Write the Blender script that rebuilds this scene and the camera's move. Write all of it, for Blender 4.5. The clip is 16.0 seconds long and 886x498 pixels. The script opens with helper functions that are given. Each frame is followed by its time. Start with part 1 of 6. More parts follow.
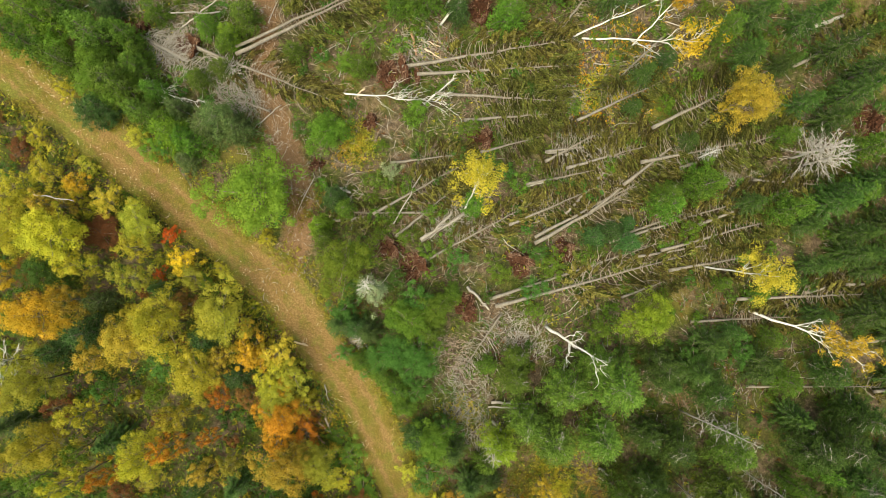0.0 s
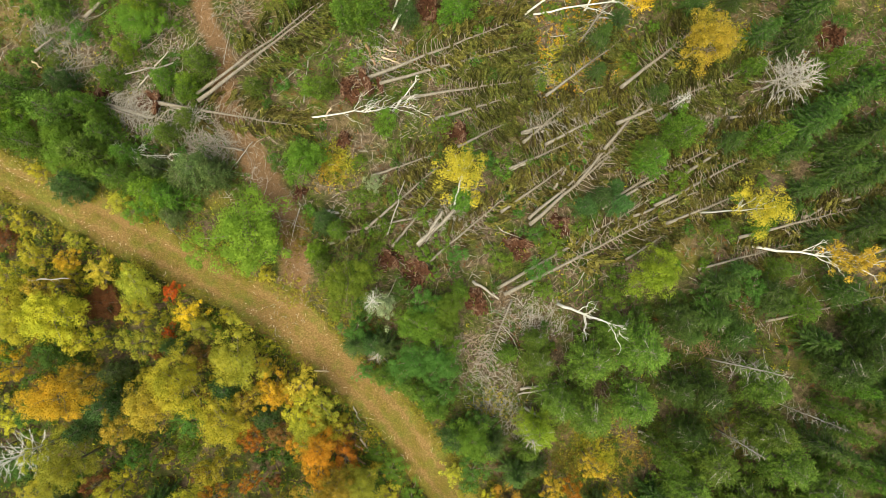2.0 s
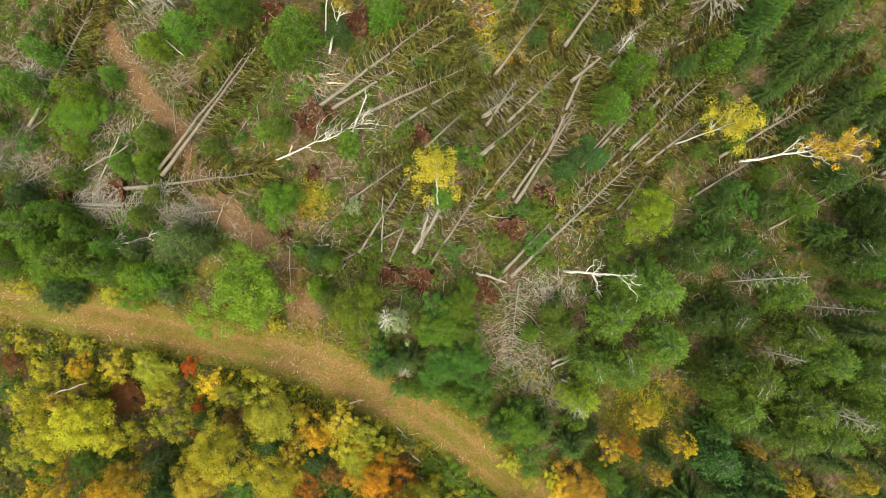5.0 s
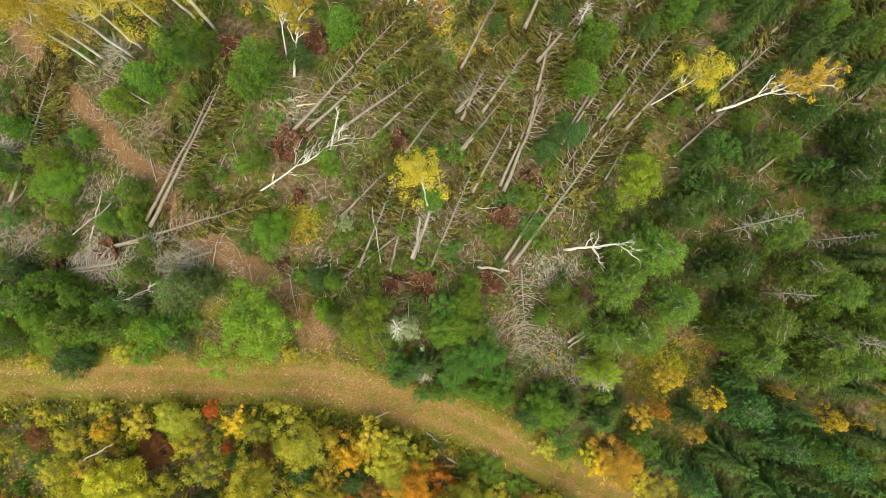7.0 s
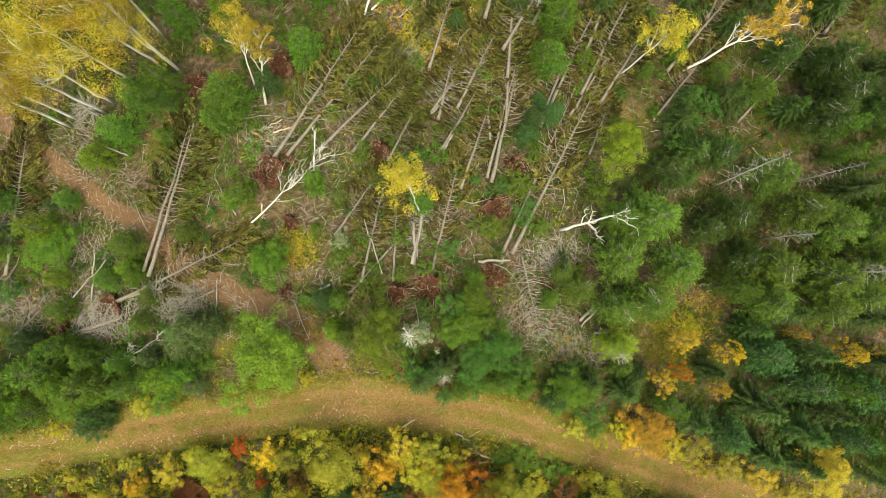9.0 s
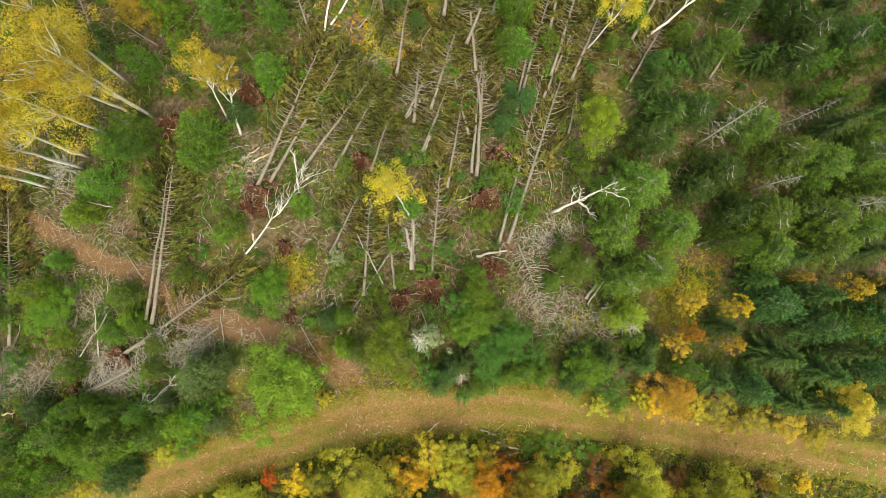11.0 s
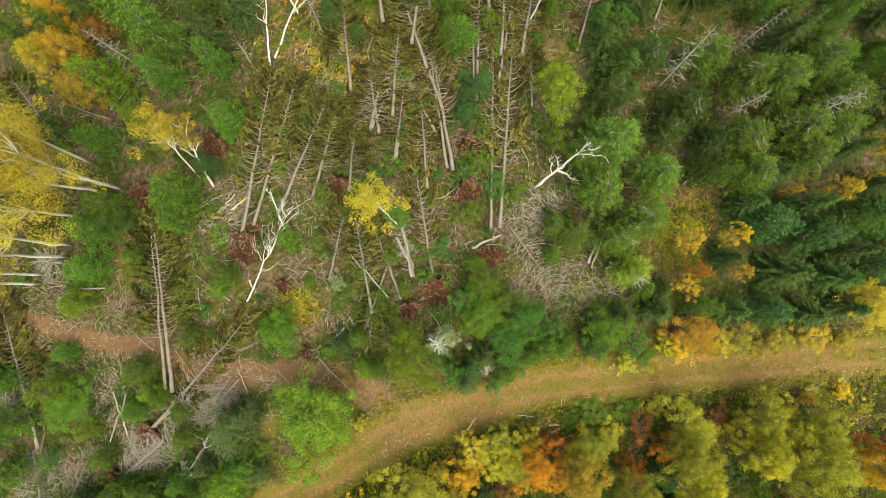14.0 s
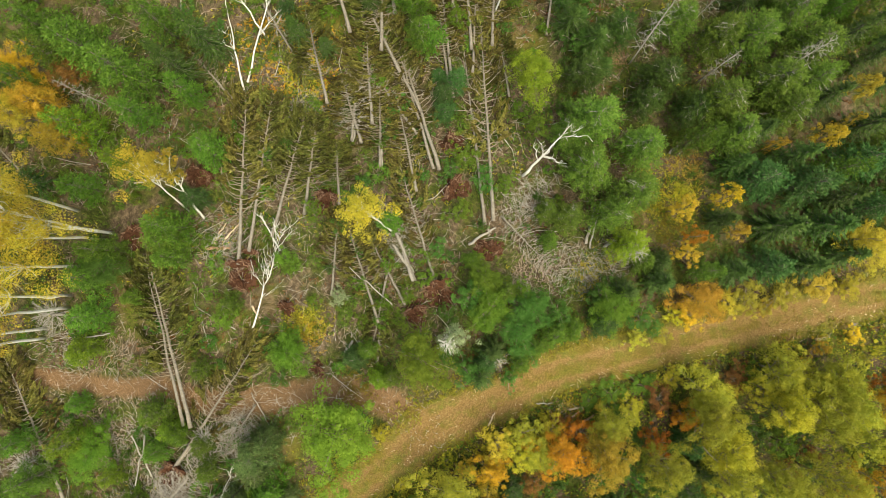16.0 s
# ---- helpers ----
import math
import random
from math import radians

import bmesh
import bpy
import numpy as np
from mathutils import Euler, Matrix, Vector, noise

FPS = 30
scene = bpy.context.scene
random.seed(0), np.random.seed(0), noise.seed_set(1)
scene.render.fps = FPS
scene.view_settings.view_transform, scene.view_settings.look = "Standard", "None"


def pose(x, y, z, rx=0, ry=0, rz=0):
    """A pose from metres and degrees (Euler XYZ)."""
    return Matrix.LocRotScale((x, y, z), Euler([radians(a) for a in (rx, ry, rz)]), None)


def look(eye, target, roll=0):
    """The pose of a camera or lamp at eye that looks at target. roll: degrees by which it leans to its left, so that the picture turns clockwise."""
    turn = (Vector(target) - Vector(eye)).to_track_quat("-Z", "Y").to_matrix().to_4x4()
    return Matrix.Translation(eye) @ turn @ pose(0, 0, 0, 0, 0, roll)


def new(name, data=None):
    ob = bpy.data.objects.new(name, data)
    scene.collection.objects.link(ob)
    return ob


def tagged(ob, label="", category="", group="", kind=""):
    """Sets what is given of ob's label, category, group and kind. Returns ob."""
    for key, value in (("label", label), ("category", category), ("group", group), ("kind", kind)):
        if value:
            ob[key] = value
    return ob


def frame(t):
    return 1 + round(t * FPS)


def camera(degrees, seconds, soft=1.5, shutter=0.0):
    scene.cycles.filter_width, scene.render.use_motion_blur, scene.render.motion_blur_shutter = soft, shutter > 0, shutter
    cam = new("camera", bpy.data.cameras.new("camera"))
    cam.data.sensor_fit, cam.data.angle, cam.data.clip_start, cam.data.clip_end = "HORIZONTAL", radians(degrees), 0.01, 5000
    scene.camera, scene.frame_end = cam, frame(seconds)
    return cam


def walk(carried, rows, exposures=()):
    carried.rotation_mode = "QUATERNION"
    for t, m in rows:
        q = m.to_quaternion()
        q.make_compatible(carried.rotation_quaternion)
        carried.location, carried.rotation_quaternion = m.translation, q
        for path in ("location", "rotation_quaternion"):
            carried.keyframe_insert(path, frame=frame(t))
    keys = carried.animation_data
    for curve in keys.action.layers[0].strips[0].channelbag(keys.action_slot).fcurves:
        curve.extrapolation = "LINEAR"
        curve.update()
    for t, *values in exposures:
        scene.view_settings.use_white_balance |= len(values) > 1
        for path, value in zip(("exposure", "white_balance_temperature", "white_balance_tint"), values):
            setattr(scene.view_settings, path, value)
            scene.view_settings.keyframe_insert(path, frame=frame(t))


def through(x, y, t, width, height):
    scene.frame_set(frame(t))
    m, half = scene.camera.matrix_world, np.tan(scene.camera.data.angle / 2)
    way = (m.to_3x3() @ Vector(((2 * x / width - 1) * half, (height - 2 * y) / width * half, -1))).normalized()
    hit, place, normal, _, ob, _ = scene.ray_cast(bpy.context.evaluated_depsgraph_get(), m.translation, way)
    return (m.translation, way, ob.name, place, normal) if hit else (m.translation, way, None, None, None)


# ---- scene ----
cam = camera(73.3, 16.0, soft=0.88)
PATH = [
    (0, 0.05, 10.36, 51.71, 1.474, -0.089, 15.527),
    (0.5, 0.05, 10.36, 51.71, 1.490, -0.064, 12.382),
    (1, 0.05, 10.36, 51.71, 1.497, -0.054, 9.352),
    (1.5, 0.05, 10.36, 51.71, 1.505, -0.018, 6.477),
    (2, 0.05, 10.36, 51.71, 1.482, 0.033, 3.623),
    (2.5, 0.05, 10.36, 51.71, 1.483, 0.007, 0.801),
    (3, 0.05, 10.36, 51.71, 1.456, -0.001, -1.894),
    (3.5, 0.05, 10.36, 51.71, 1.449, -0.014, -4.478),
    (4, 0.05, 10.36, 51.71, 1.468, 0.023, -7.061),
    (6.5, 0.05, 10.36, 51.71, 1.580, 0.090, -20.415),
    (7, 0.05, 10.36, 51.71, 1.510, 0.099, -22.683),
    (7.5, 0.05, 10.36, 51.71, 1.489, 0.096, -24.909),
    (8, 0.05, 10.36, 51.71, 1.488, 0.112, -27.277),
    (8.5, 0.05, 10.36, 51.71, 1.501, 0.155, -29.797),
    (9, 0.05, 10.36, 51.71, 1.527, 0.182, -32.286),
    (11.5, 0.05, 10.36, 51.71, 1.556, 0.048, -43.775),
    (12, 0.05, 10.36, 51.71, 1.548, 0.066, -46.274),
    (12.5, 0.05, 10.36, 51.71, 1.530, 0.073, -48.772),
    (13, 0.05, 10.36, 51.71, 1.494, 0.035, -51.043),
    (13.5, 0.05, 10.36, 51.71, 1.495, 0.012, -53.185),
    (14, 0.05, 10.36, 51.71, 1.496, -0.047, -55.321),
    (14.5, 0.05, 10.36, 51.71, 1.476, -0.061, -57.396),
    (15, 0.05, 10.36, 51.71, 1.482, -0.061, -59.320),
    (15.5, 0.05, 10.36, 51.71, 1.493, -0.113, -61.177),
    (16, 0.05, 10.36, 51.71, 1.516, -0.117, -63.029),
]
walk(cam, [(t, pose(*p)) for t, *p in PATH], exposures=[(0, 1.62, 7900, -4)])
SKY_STRENGTH, SUN_STRENGTH = 0.09, 1.72

# ---- world, sun ----
world = bpy.data.worlds.new("overcast_sky")
scene.world = world
world.use_nodes = True
wn = world.node_tree
sky = wn.nodes.new("ShaderNodeTexSky")
sky.sky_type, sky.sun_disc = "NISHITA", False
sky.sun_elevation, sky.sun_rotation = radians(66), radians(200)
sky.air_density, sky.dust_density = 1.0, 3.0
wn.links.new(sky.outputs[0], wn.nodes["Background"].inputs[0])
wn.nodes["Background"].inputs[1].default_value = SKY_STRENGTH
sun = new("sun", bpy.data.lights.new("sun", "SUN"))
sun.data.energy, sun.data.angle, sun.data.color = SUN_STRENGTH, radians(60), (1.0, 0.96, 0.9)
sun.matrix_world = look((0, 0, 60), (60 * math.tan(radians(24)) * math.sin(radians(20)), 60 * math.tan(radians(24)) * math.cos(radians(20)), 0))


# ---- materials ----
def blank(name):
    m = bpy.data.materials.new(name)
    m.use_nodes = True
    nt = m.node_tree
    return m, nt, nt.nodes["Principled BSDF"]


def ramp(nt, fac, stops):
    r = nt.nodes.new("ShaderNodeValToRGB")
    while len(r.color_ramp.elements) < len(stops):
        r.color_ramp.elements.new(0.5)
    for e, (p, c) in zip(r.color_ramp.elements, stops):
        e.position, e.color = p, (*c, 1)
    nt.links.new(fac, r.inputs[0])
    return r.outputs[0]


def noise_tex(nt, scale, detail=4, coord=None, rough=0.6):
    n = nt.nodes.new("ShaderNodeTexNoise")
    n.inputs["Scale"].default_value, n.inputs["Detail"].default_value, n.inputs["Roughness"].default_value = scale, detail, rough
    if coord is not None:
        nt.links.new(coord, n.inputs["Vector"])
    return n.outputs["Fac"]


def mixed(nt, fac, a, b, blend="MIX"):
    m = nt.nodes.new("ShaderNodeMix")
    m.data_type, m.blend_type = "RGBA", blend
    for socket, value in ((m.inputs[0], fac), (m.inputs[6], a), (m.inputs[7], b)):
        if isinstance(value, (int, float)):
            socket.default_value = value
        elif isinstance(value, tuple):
            socket.default_value = (*value, 1)
        else:
            nt.links.new(value, socket)
    return m.outputs[2]


def bump(nt, bsdf, height, strength, distance):
    b = nt.nodes.new("ShaderNodeBump")
    b.inputs["Strength"].default_value, b.inputs["Distance"].default_value = strength, distance
    nt.links.new(height, b.inputs["Height"])
    nt.links.new(b.outputs[0], bsdf.inputs["Normal"])


def leaf_material(name, dark, mid, light, through=0.4, even=0.7, cast=0.22):
    """Leaves or needles: each leaf has its own tone, each plant its own cast."""
    m, nt, bsdf = blank(name)
    geo, info = nt.nodes.new("ShaderNodeNewGeometry"), nt.nodes.new("ShaderNodeObjectInfo")
    dark, light = (tuple(c * (1 - even) + k * even for c, k in zip(tone, mid)) for tone in (dark, light))
    col = ramp(nt, geo.outputs["Random Per Island"], [(0.0, dark), (0.5, mid), (1.0, light)])
    patches = noise_tex(nt, 0.55, 3, nt.nodes.new("ShaderNodeTexCoord").outputs["Object"])
    col = mixed(nt, 1.0, col, ramp(nt, patches, [(0.32, (0.8, 0.86, 0.8)), (0.68, (1.22, 1.13, 1.1))]), "MULTIPLY")
    tufts = noise_tex(nt, 1.9, 2, nt.nodes.new("ShaderNodeTexCoord").outputs["Object"], 0.5)
    col = mixed(nt, 1.0, col, ramp(nt, tufts, [(0.36, (0.76, 0.79, 0.72)), (0.64, (1.17, 1.15, 1.12))]), "MULTIPLY")
    hsv = nt.nodes.new("ShaderNodeHueSaturation")
    for sock, lo, hi in (("Hue", 0.485, 0.515), ("Value", 1 - cast, 1 + cast)):
        mr = nt.nodes.new("ShaderNodeMapRange")
        mr.inputs[3].default_value, mr.inputs[4].default_value = lo, hi
        nt.links.new(info.outputs["Random"], mr.inputs[0])
        nt.links.new(mr.outputs[0], hsv.inputs[sock])
    nt.links.new(col, hsv.inputs["Color"])
    nt.links.new(hsv.outputs[0], bsdf.inputs["Base Color"])
    bsdf.inputs["Roughness"].default_value = 0.62
    bsdf.inputs["Specular IOR Level"].default_value = 0.14
    tr, mx = nt.nodes.new("ShaderNodeBsdfTranslucent"), nt.nodes.new("ShaderNodeMixShader")
    nt.links.new(hsv.outputs[0], tr.inputs[0])
    mx.inputs[0].default_value = through
    nt.links.new(bsdf.outputs[0], mx.inputs[1])
    nt.links.new(tr.outputs[0], mx.inputs[2])
    nt.links.new(mx.outputs[0], nt.nodes["Material Output"].inputs[0])
    return m


def bark_material(name, a, b, c, scale=6.0, stretch=0.25):
    m, nt, bsdf = blank(name)
    tc, mp = nt.nodes.new("ShaderNodeTexCoord"), nt.nodes.new("ShaderNodeMapping")
    mp.inputs["Scale"].default_value = (1, 1, stretch)
    nt.links.new(tc.outputs["Object"], mp.inputs[0])
    big, fine = noise_tex(nt, 1.3, 3, tc.outputs["Object"]), noise_tex(nt, scale, 5, mp.outputs[0], 0.7)
    col = mixed(nt, big, ramp(nt, fine, [(0.3, a), (0.7, b)]), ramp(nt, fine, [(0.35, b), (0.75, c)]))
    nt.links.new(col, bsdf.inputs["Base Color"])
    bsdf.inputs["Roughness"].default_value = 0.9
    bsdf.inputs["Specular IOR Level"].default_value = 0.12
    bump(nt, bsdf, fine, 0.6, 0.03)
    return m


LEAF = {
    "olive": leaf_material("olive_leaves", (0.25, 0.23, 0.024), (0.38, 0.342, 0.038), (0.53, 0.46, 0.065)),
    "lime": leaf_material("yellow_green_leaves", (0.23, 0.228, 0.028), (0.33, 0.315, 0.043), (0.45, 0.42, 0.075)),
    "turning": leaf_material("turning_green_yellow_leaves", (0.2, 0.215, 0.026), (0.3, 0.305, 0.04), (0.43, 0.42, 0.072)),
    "yellow": leaf_material("yellow_leaves", (0.3, 0.225, 0.03), (0.42, 0.32, 0.045), (0.56, 0.44, 0.08)),
    "gold": leaf_material("golden_leaves", (0.42, 0.27, 0.022), (0.57, 0.37, 0.035), (0.72, 0.52, 0.07)),
    "amber": leaf_material("dull_amber_leaves", (0.36, 0.235, 0.03), (0.5, 0.335, 0.045), (0.62, 0.45, 0.08)),
    "orange": leaf_material("orange_leaves", (0.32, 0.125, 0.016), (0.46, 0.19, 0.024), (0.58, 0.32, 0.045)),
    "red": leaf_material("red_leaves", (0.24, 0.035, 0.012), (0.46, 0.075, 0.018), (0.56, 0.17, 0.025)),
    "rust": leaf_material("rust_brown_leaves", (0.10, 0.05, 0.02), (0.19, 0.09, 0.03), (0.28, 0.15, 0.045)),
    "green": leaf_material("green_leaves", (0.056, 0.113, 0.014), (0.108, 0.186, 0.022), (0.182, 0.275, 0.04)),
    "bright": leaf_material("bright_green_leaves", (0.085, 0.135, 0.015), (0.145, 0.212, 0.024), (0.215, 0.29, 0.042)),
    "fresh": leaf_material("fresh_light_green_needles", (0.066, 0.115, 0.012), (0.122, 0.195, 0.018), (0.2, 0.285, 0.034), 0.25, 0.1),
    "young": leaf_material("young_fir_needles", (0.048, 0.104, 0.014), (0.096, 0.184, 0.023), (0.162, 0.268, 0.044), 0.28, 0.2),
    "bluegreen": leaf_material("blue_green_leaves", (0.035, 0.088, 0.016), (0.068, 0.148, 0.026), (0.12, 0.22, 0.048)),
    "fir": leaf_material("dark_fir_needles", (0.018, 0.042, 0.008), (0.042, 0.083, 0.014), (0.085, 0.145, 0.028), 0.18, 0.15),
    "bluefir": leaf_material("blue_green_fir_needles", (0.024, 0.062, 0.016), (0.05, 0.108, 0.028), (0.095, 0.172, 0.05), 0.2, 0.15),
    "spruce": leaf_material("fresh_spruce_needles", (0.046, 0.086, 0.012), (0.092, 0.156, 0.021), (0.155, 0.236, 0.042), 0.24, 0.2),
    "larch": leaf_material("pale_yellow_green_needles", (0.12, 0.175, 0.016), (0.19, 0.255, 0.024), (0.27, 0.335, 0.045), 0.3),
    "wilted": leaf_material("wilted_olive_brown_needles", (0.024, 0.022, 0.006), (0.122, 0.106, 0.028), (0.24, 0.208, 0.06), 0.25, 0.3, 0.5),
    "fading": leaf_material("fading_green_needles", (0.02, 0.025, 0.006), (0.1, 0.104, 0.024), (0.2, 0.2, 0.05), 0.25, 0.3, 0.5),
    "greygreen": leaf_material("dull_grey_green_needles", (0.05, 0.078, 0.022), (0.088, 0.128, 0.04), (0.15, 0.195, 0.072), 0.25, 0.2),
    "silver": leaf_material("silver_grey_leaves", (0.12, 0.155, 0.075), (0.2, 0.245, 0.13), (0.31, 0.36, 0.21), 0.25, 0.1),
    "straw": leaf_material("pale_straw_blades", (0.2, 0.15, 0.03), (0.33, 0.245, 0.055), (0.46, 0.35, 0.1), 0.3),
    "grass": leaf_material("autumn_grass_blades", (0.11, 0.105, 0.015), (0.2, 0.17, 0.026), (0.32, 0.25, 0.05), 0.3),
}
BARK = bark_material("grey_brown_spruce_bark", (0.10, 0.082, 0.063), (0.20, 0.17, 0.138), (0.35, 0.315, 0.265))
DEAD = bark_material("weathered_grey_deadwood", (0.19, 0.165, 0.14), (0.33, 0.295, 0.255), (0.50, 0.46, 0.41))
WHITE = bark_material("white_birch_bark", (0.34, 0.31, 0.27), (0.62, 0.59, 0.53), (0.78, 0.76, 0.71), 4.0, 1.5)
TWIG = bark_material("brown_twig_bark", (0.14, 0.11, 0.078), (0.25, 0.207, 0.155), (0.37, 0.32, 0.255))
RAW = bark_material("fresh_split_wood", (0.36, 0.25, 0.16), (0.52, 0.40, 0.27), (0.66, 0.55, 0.41))
SPLINTERS = bark_material("pinkish_brown_splinters", (0.20, 0.135, 0.10), (0.34, 0.255, 0.20), (0.5, 0.41, 0.34))
REDLOG = bark_material("reddish_peeled_log", (0.20, 0.10, 0.06), (0.32, 0.185, 0.115), (0.45, 0.31, 0.21))
ROOTS = bark_material("red_brown_root_soil", (0.02, 0.009, 0.005), (0.065, 0.026, 0.014), (0.16, 0.075, 0.043), 6.0, 1.0)
ROOTWOOD = bark_material("red_brown_torn_roots", (0.085, 0.042, 0.027), (0.21, 0.118, 0.078), (0.42, 0.3, 0.21))
STONE = bark_material("pale_grey_stone", (0.22, 0.21, 0.19), (0.36, 0.34, 0.31), (0.48, 0.46, 0.42), 3.0, 1.0)


def ground_material():
    m, nt, bsdf = blank("forest_floor")
    pos = nt.nodes.new("ShaderNodeNewGeometry").outputs["Position"]
    at = nt.nodes.new("ShaderNodeAttribute")
    at.attribute_name = "wear"
    n1, n2, n3, n4 = (noise_tex(nt, s, d, pos, 0.65) for s, d in ((0.11, 3), (0.45, 5), (2.6, 6), (14.0, 4)))
    grain = mixed(nt, 0.55, n3, n4)
    litter = ramp(nt, grain, [(0.35, (0.02, 0.014, 0.008)), (0.5, (0.085, 0.06, 0.037)), (0.66, (0.26, 0.19, 0.13))])
    moss = ramp(nt, grain, [(0.36, (0.01, 0.016, 0.004)), (0.5, (0.045, 0.058, 0.012)), (0.66, (0.14, 0.135, 0.033))])
    gold = ramp(nt, n4, [(0.3, (0.13, 0.11, 0.025)), (0.7, (0.32, 0.22, 0.05))])
    col = mixed(nt, ramp(nt, n2, [(0.42, (0, 0, 0)), (0.58, (1, 1, 1))]), litter, moss)
    col = mixed(nt, ramp(nt, n1, [(0.55, (0, 0, 0)), (0.7, (0.35, 0.35, 0.35))]), col, gold)
    bare = ramp(nt, n4, [(0.3, (0.06, 0.032, 0.016)), (0.5, (0.14, 0.08, 0.04)), (0.7, (0.28, 0.185, 0.11))])
    edge = nt.nodes.new("ShaderNodeMath")
    edge.operation = "MULTIPLY_ADD"
    nt.links.new(n3, edge.inputs[0])
    edge.inputs[1].default_value = 0.9
    add = nt.nodes.new("ShaderNodeMath")
    add.operation = "ADD"
    add.inputs[1].default_value = -0.45
    nt.links.new(at.outputs["Fac"], add.inputs[0])
    nt.links.new(add.outputs[0], edge.inputs[2])
    col = mixed(nt, ramp(nt, edge.outputs[0], [(0.25, (0, 0, 0)), (0.7, (1, 1, 1))]), col, bare)
    nt.links.new(col, bsdf.inputs["Base Color"])
    bsdf.inputs["Roughness"].default_value = 0.95
    bsdf.inputs["Specular IOR Level"].default_value = 0.1
    bump(nt, bsdf, n3, 0.8, 0.12)
    return m


def road_material():
    m, nt, bsdf = blank("worn_grassy_track")
    pos = nt.nodes.new("ShaderNodeNewGeometry").outputs["Position"]
    at = nt.nodes.new("ShaderNodeAttribute")
    at.attribute_name = "wear"
    n1, n2, n3 = (noise_tex(nt, s, d, pos, 0.68) for s, d in ((0.3, 5), (1.1, 7), (9.0, 6)))
    dirt = ramp(nt, n3, [(0.3, (0.088, 0.052, 0.019)), (0.5, (0.178, 0.108, 0.04)), (0.72, (0.31, 0.212, 0.1))])
    grass = ramp(nt, n3, [(0.3, (0.056, 0.046, 0.01)), (0.5, (0.125, 0.095, 0.02)), (0.7, (0.23, 0.17, 0.043))])
    green = ramp(nt, n3, [(0.3, (0.05, 0.06, 0.012)), (0.5, (0.115, 0.115, 0.022)), (0.7, (0.22, 0.2, 0.045))])
    grass = mixed(nt, ramp(nt, n1, [(0.41, (0, 0, 0)), (0.58, (1, 1, 1))]), grass, green)
    edge = nt.nodes.new("ShaderNodeMath")
    edge.operation = "MULTIPLY_ADD"
    nt.links.new(n2, edge.inputs[0])
    edge.inputs[1].default_value = 1.3
    add = nt.nodes.new("ShaderNodeMath")
    add.operation = "ADD"
    add.inputs[1].default_value = -0.65
    nt.links.new(at.outputs["Fac"], add.inputs[0])
    nt.links.new(add.outputs[0], edge.inputs[2])
    col = mixed(nt, ramp(nt, edge.outputs[0], [(0.3, (0, 0, 0)), (0.62, (1, 1, 1))]), grass, dirt)
    nt.links.new(col, bsdf.inputs["Base Color"])
    bsdf.inputs["Roughness"].default_value = 0.95
    bsdf.inputs["Specular IOR Level"].default_value = 0.1
    bump(nt, bsdf, n3, 0.7, 0.06)
    return m


# ---- mesh builders ----
rng = np.random.default_rng(7)


def unit(v):
    v = np.asarray(v, float)
    return v / (np.linalg.norm(v, axis=-1, keepdims=True) + 1e-9)


class Shape:
    """Collects vertices and faces of one mesh."""

    def __init__(self):
        self.v, self.f, self.n = [], [], 0

    def add(self, verts, faces):
        self.v.append(np.asarray(verts, float))
        self.f += [tuple(int(i) + self.n for i in f) for f in faces]
        self.n += len(verts)

    def tube(self, pts, radii, sides=6, rough=0.0):
        pts, radii = np.asarray(pts, float), np.asarray(radii, float)
        way = unit(np.gradient(pts, axis=0))
        ref = np.array([0.0, 0, 1]) if abs(way[:, 2]).mean() < 0.8 else np.array([1.0, 0, 0])
        a = unit(np.cross(way, ref))
        b = np.cross(way, a)
        ang = np.linspace(0, 2 * np.pi, sides, endpoint=False)
        r = radii[:, None] * (1 + rough * rng.uniform(-1, 1, (len(pts), sides)))
        ring = pts[:, None] + r[..., None] * (np.cos(ang)[None, :, None] * a[:, None] + np.sin(ang)[None, :, None] * b[:, None])
        faces = [(i * sides + k, i * sides + (k + 1) % sides, (i + 1) * sides + (k + 1) % sides, (i + 1) * sides + k) for i in range(len(pts) - 1) for k in range(sides)]
        faces += [tuple(range(sides - 1, -1, -1)), tuple((len(pts) - 1) * sides + k for k in range(sides))]
        self.add(ring.reshape(-1, 3), faces)

    def leaves(self, at, along, across, length, width):
        """Pointed leaves: one small triangle each."""
        at, along, across = np.asarray(at, float), unit(along), unit(across)
        n = len(at)
        length, width = np.broadcast_to(length, n)[:, None], np.broadcast_to(width, n)[:, None]
        q = np.stack([at - along * length / 2 - across * width / 2, at - along * length / 2 + across * width / 2, at + along * length / 2], 1).reshape(-1, 3)
        self.v.append(q)
        base = self.n + 3 * np.arange(n)[:, None] + np.arange(3)
        self.f += [tuple(r) for r in base.tolist()]
        self.n += 3 * n

    def mesh(self, name, material, smooth=False):
        me = bpy.data.meshes.new(name)
        me.from_pydata(np.concatenate(self.v).tolist(), [], self.f)
        if smooth:
            me.polygons.foreach_set("use_smooth", [True] * len(me.polygons))
        me.materials.append(material)
        return me


def rand_dirs(n, up=0.0):
    d = rng.normal(size=(n, 3))
    d[:, 2] += up
    return unit(d)


def bend_line(a, b, n, sag=0.0, wob=0.0):
    """n points from a to b, sagging and wobbling."""
    s = np.linspace(0, 1, n)[:, None]
    p = np.asarray(a, float) * (1 - s) + np.asarray(b, float) * s
    p[:, 2] -= (sag * 4 * s * (1 - s))[:, 0]
    w = rng.normal(size=(n, 3)) * wob
    w[0] = w[-1] = 0
    return p + w


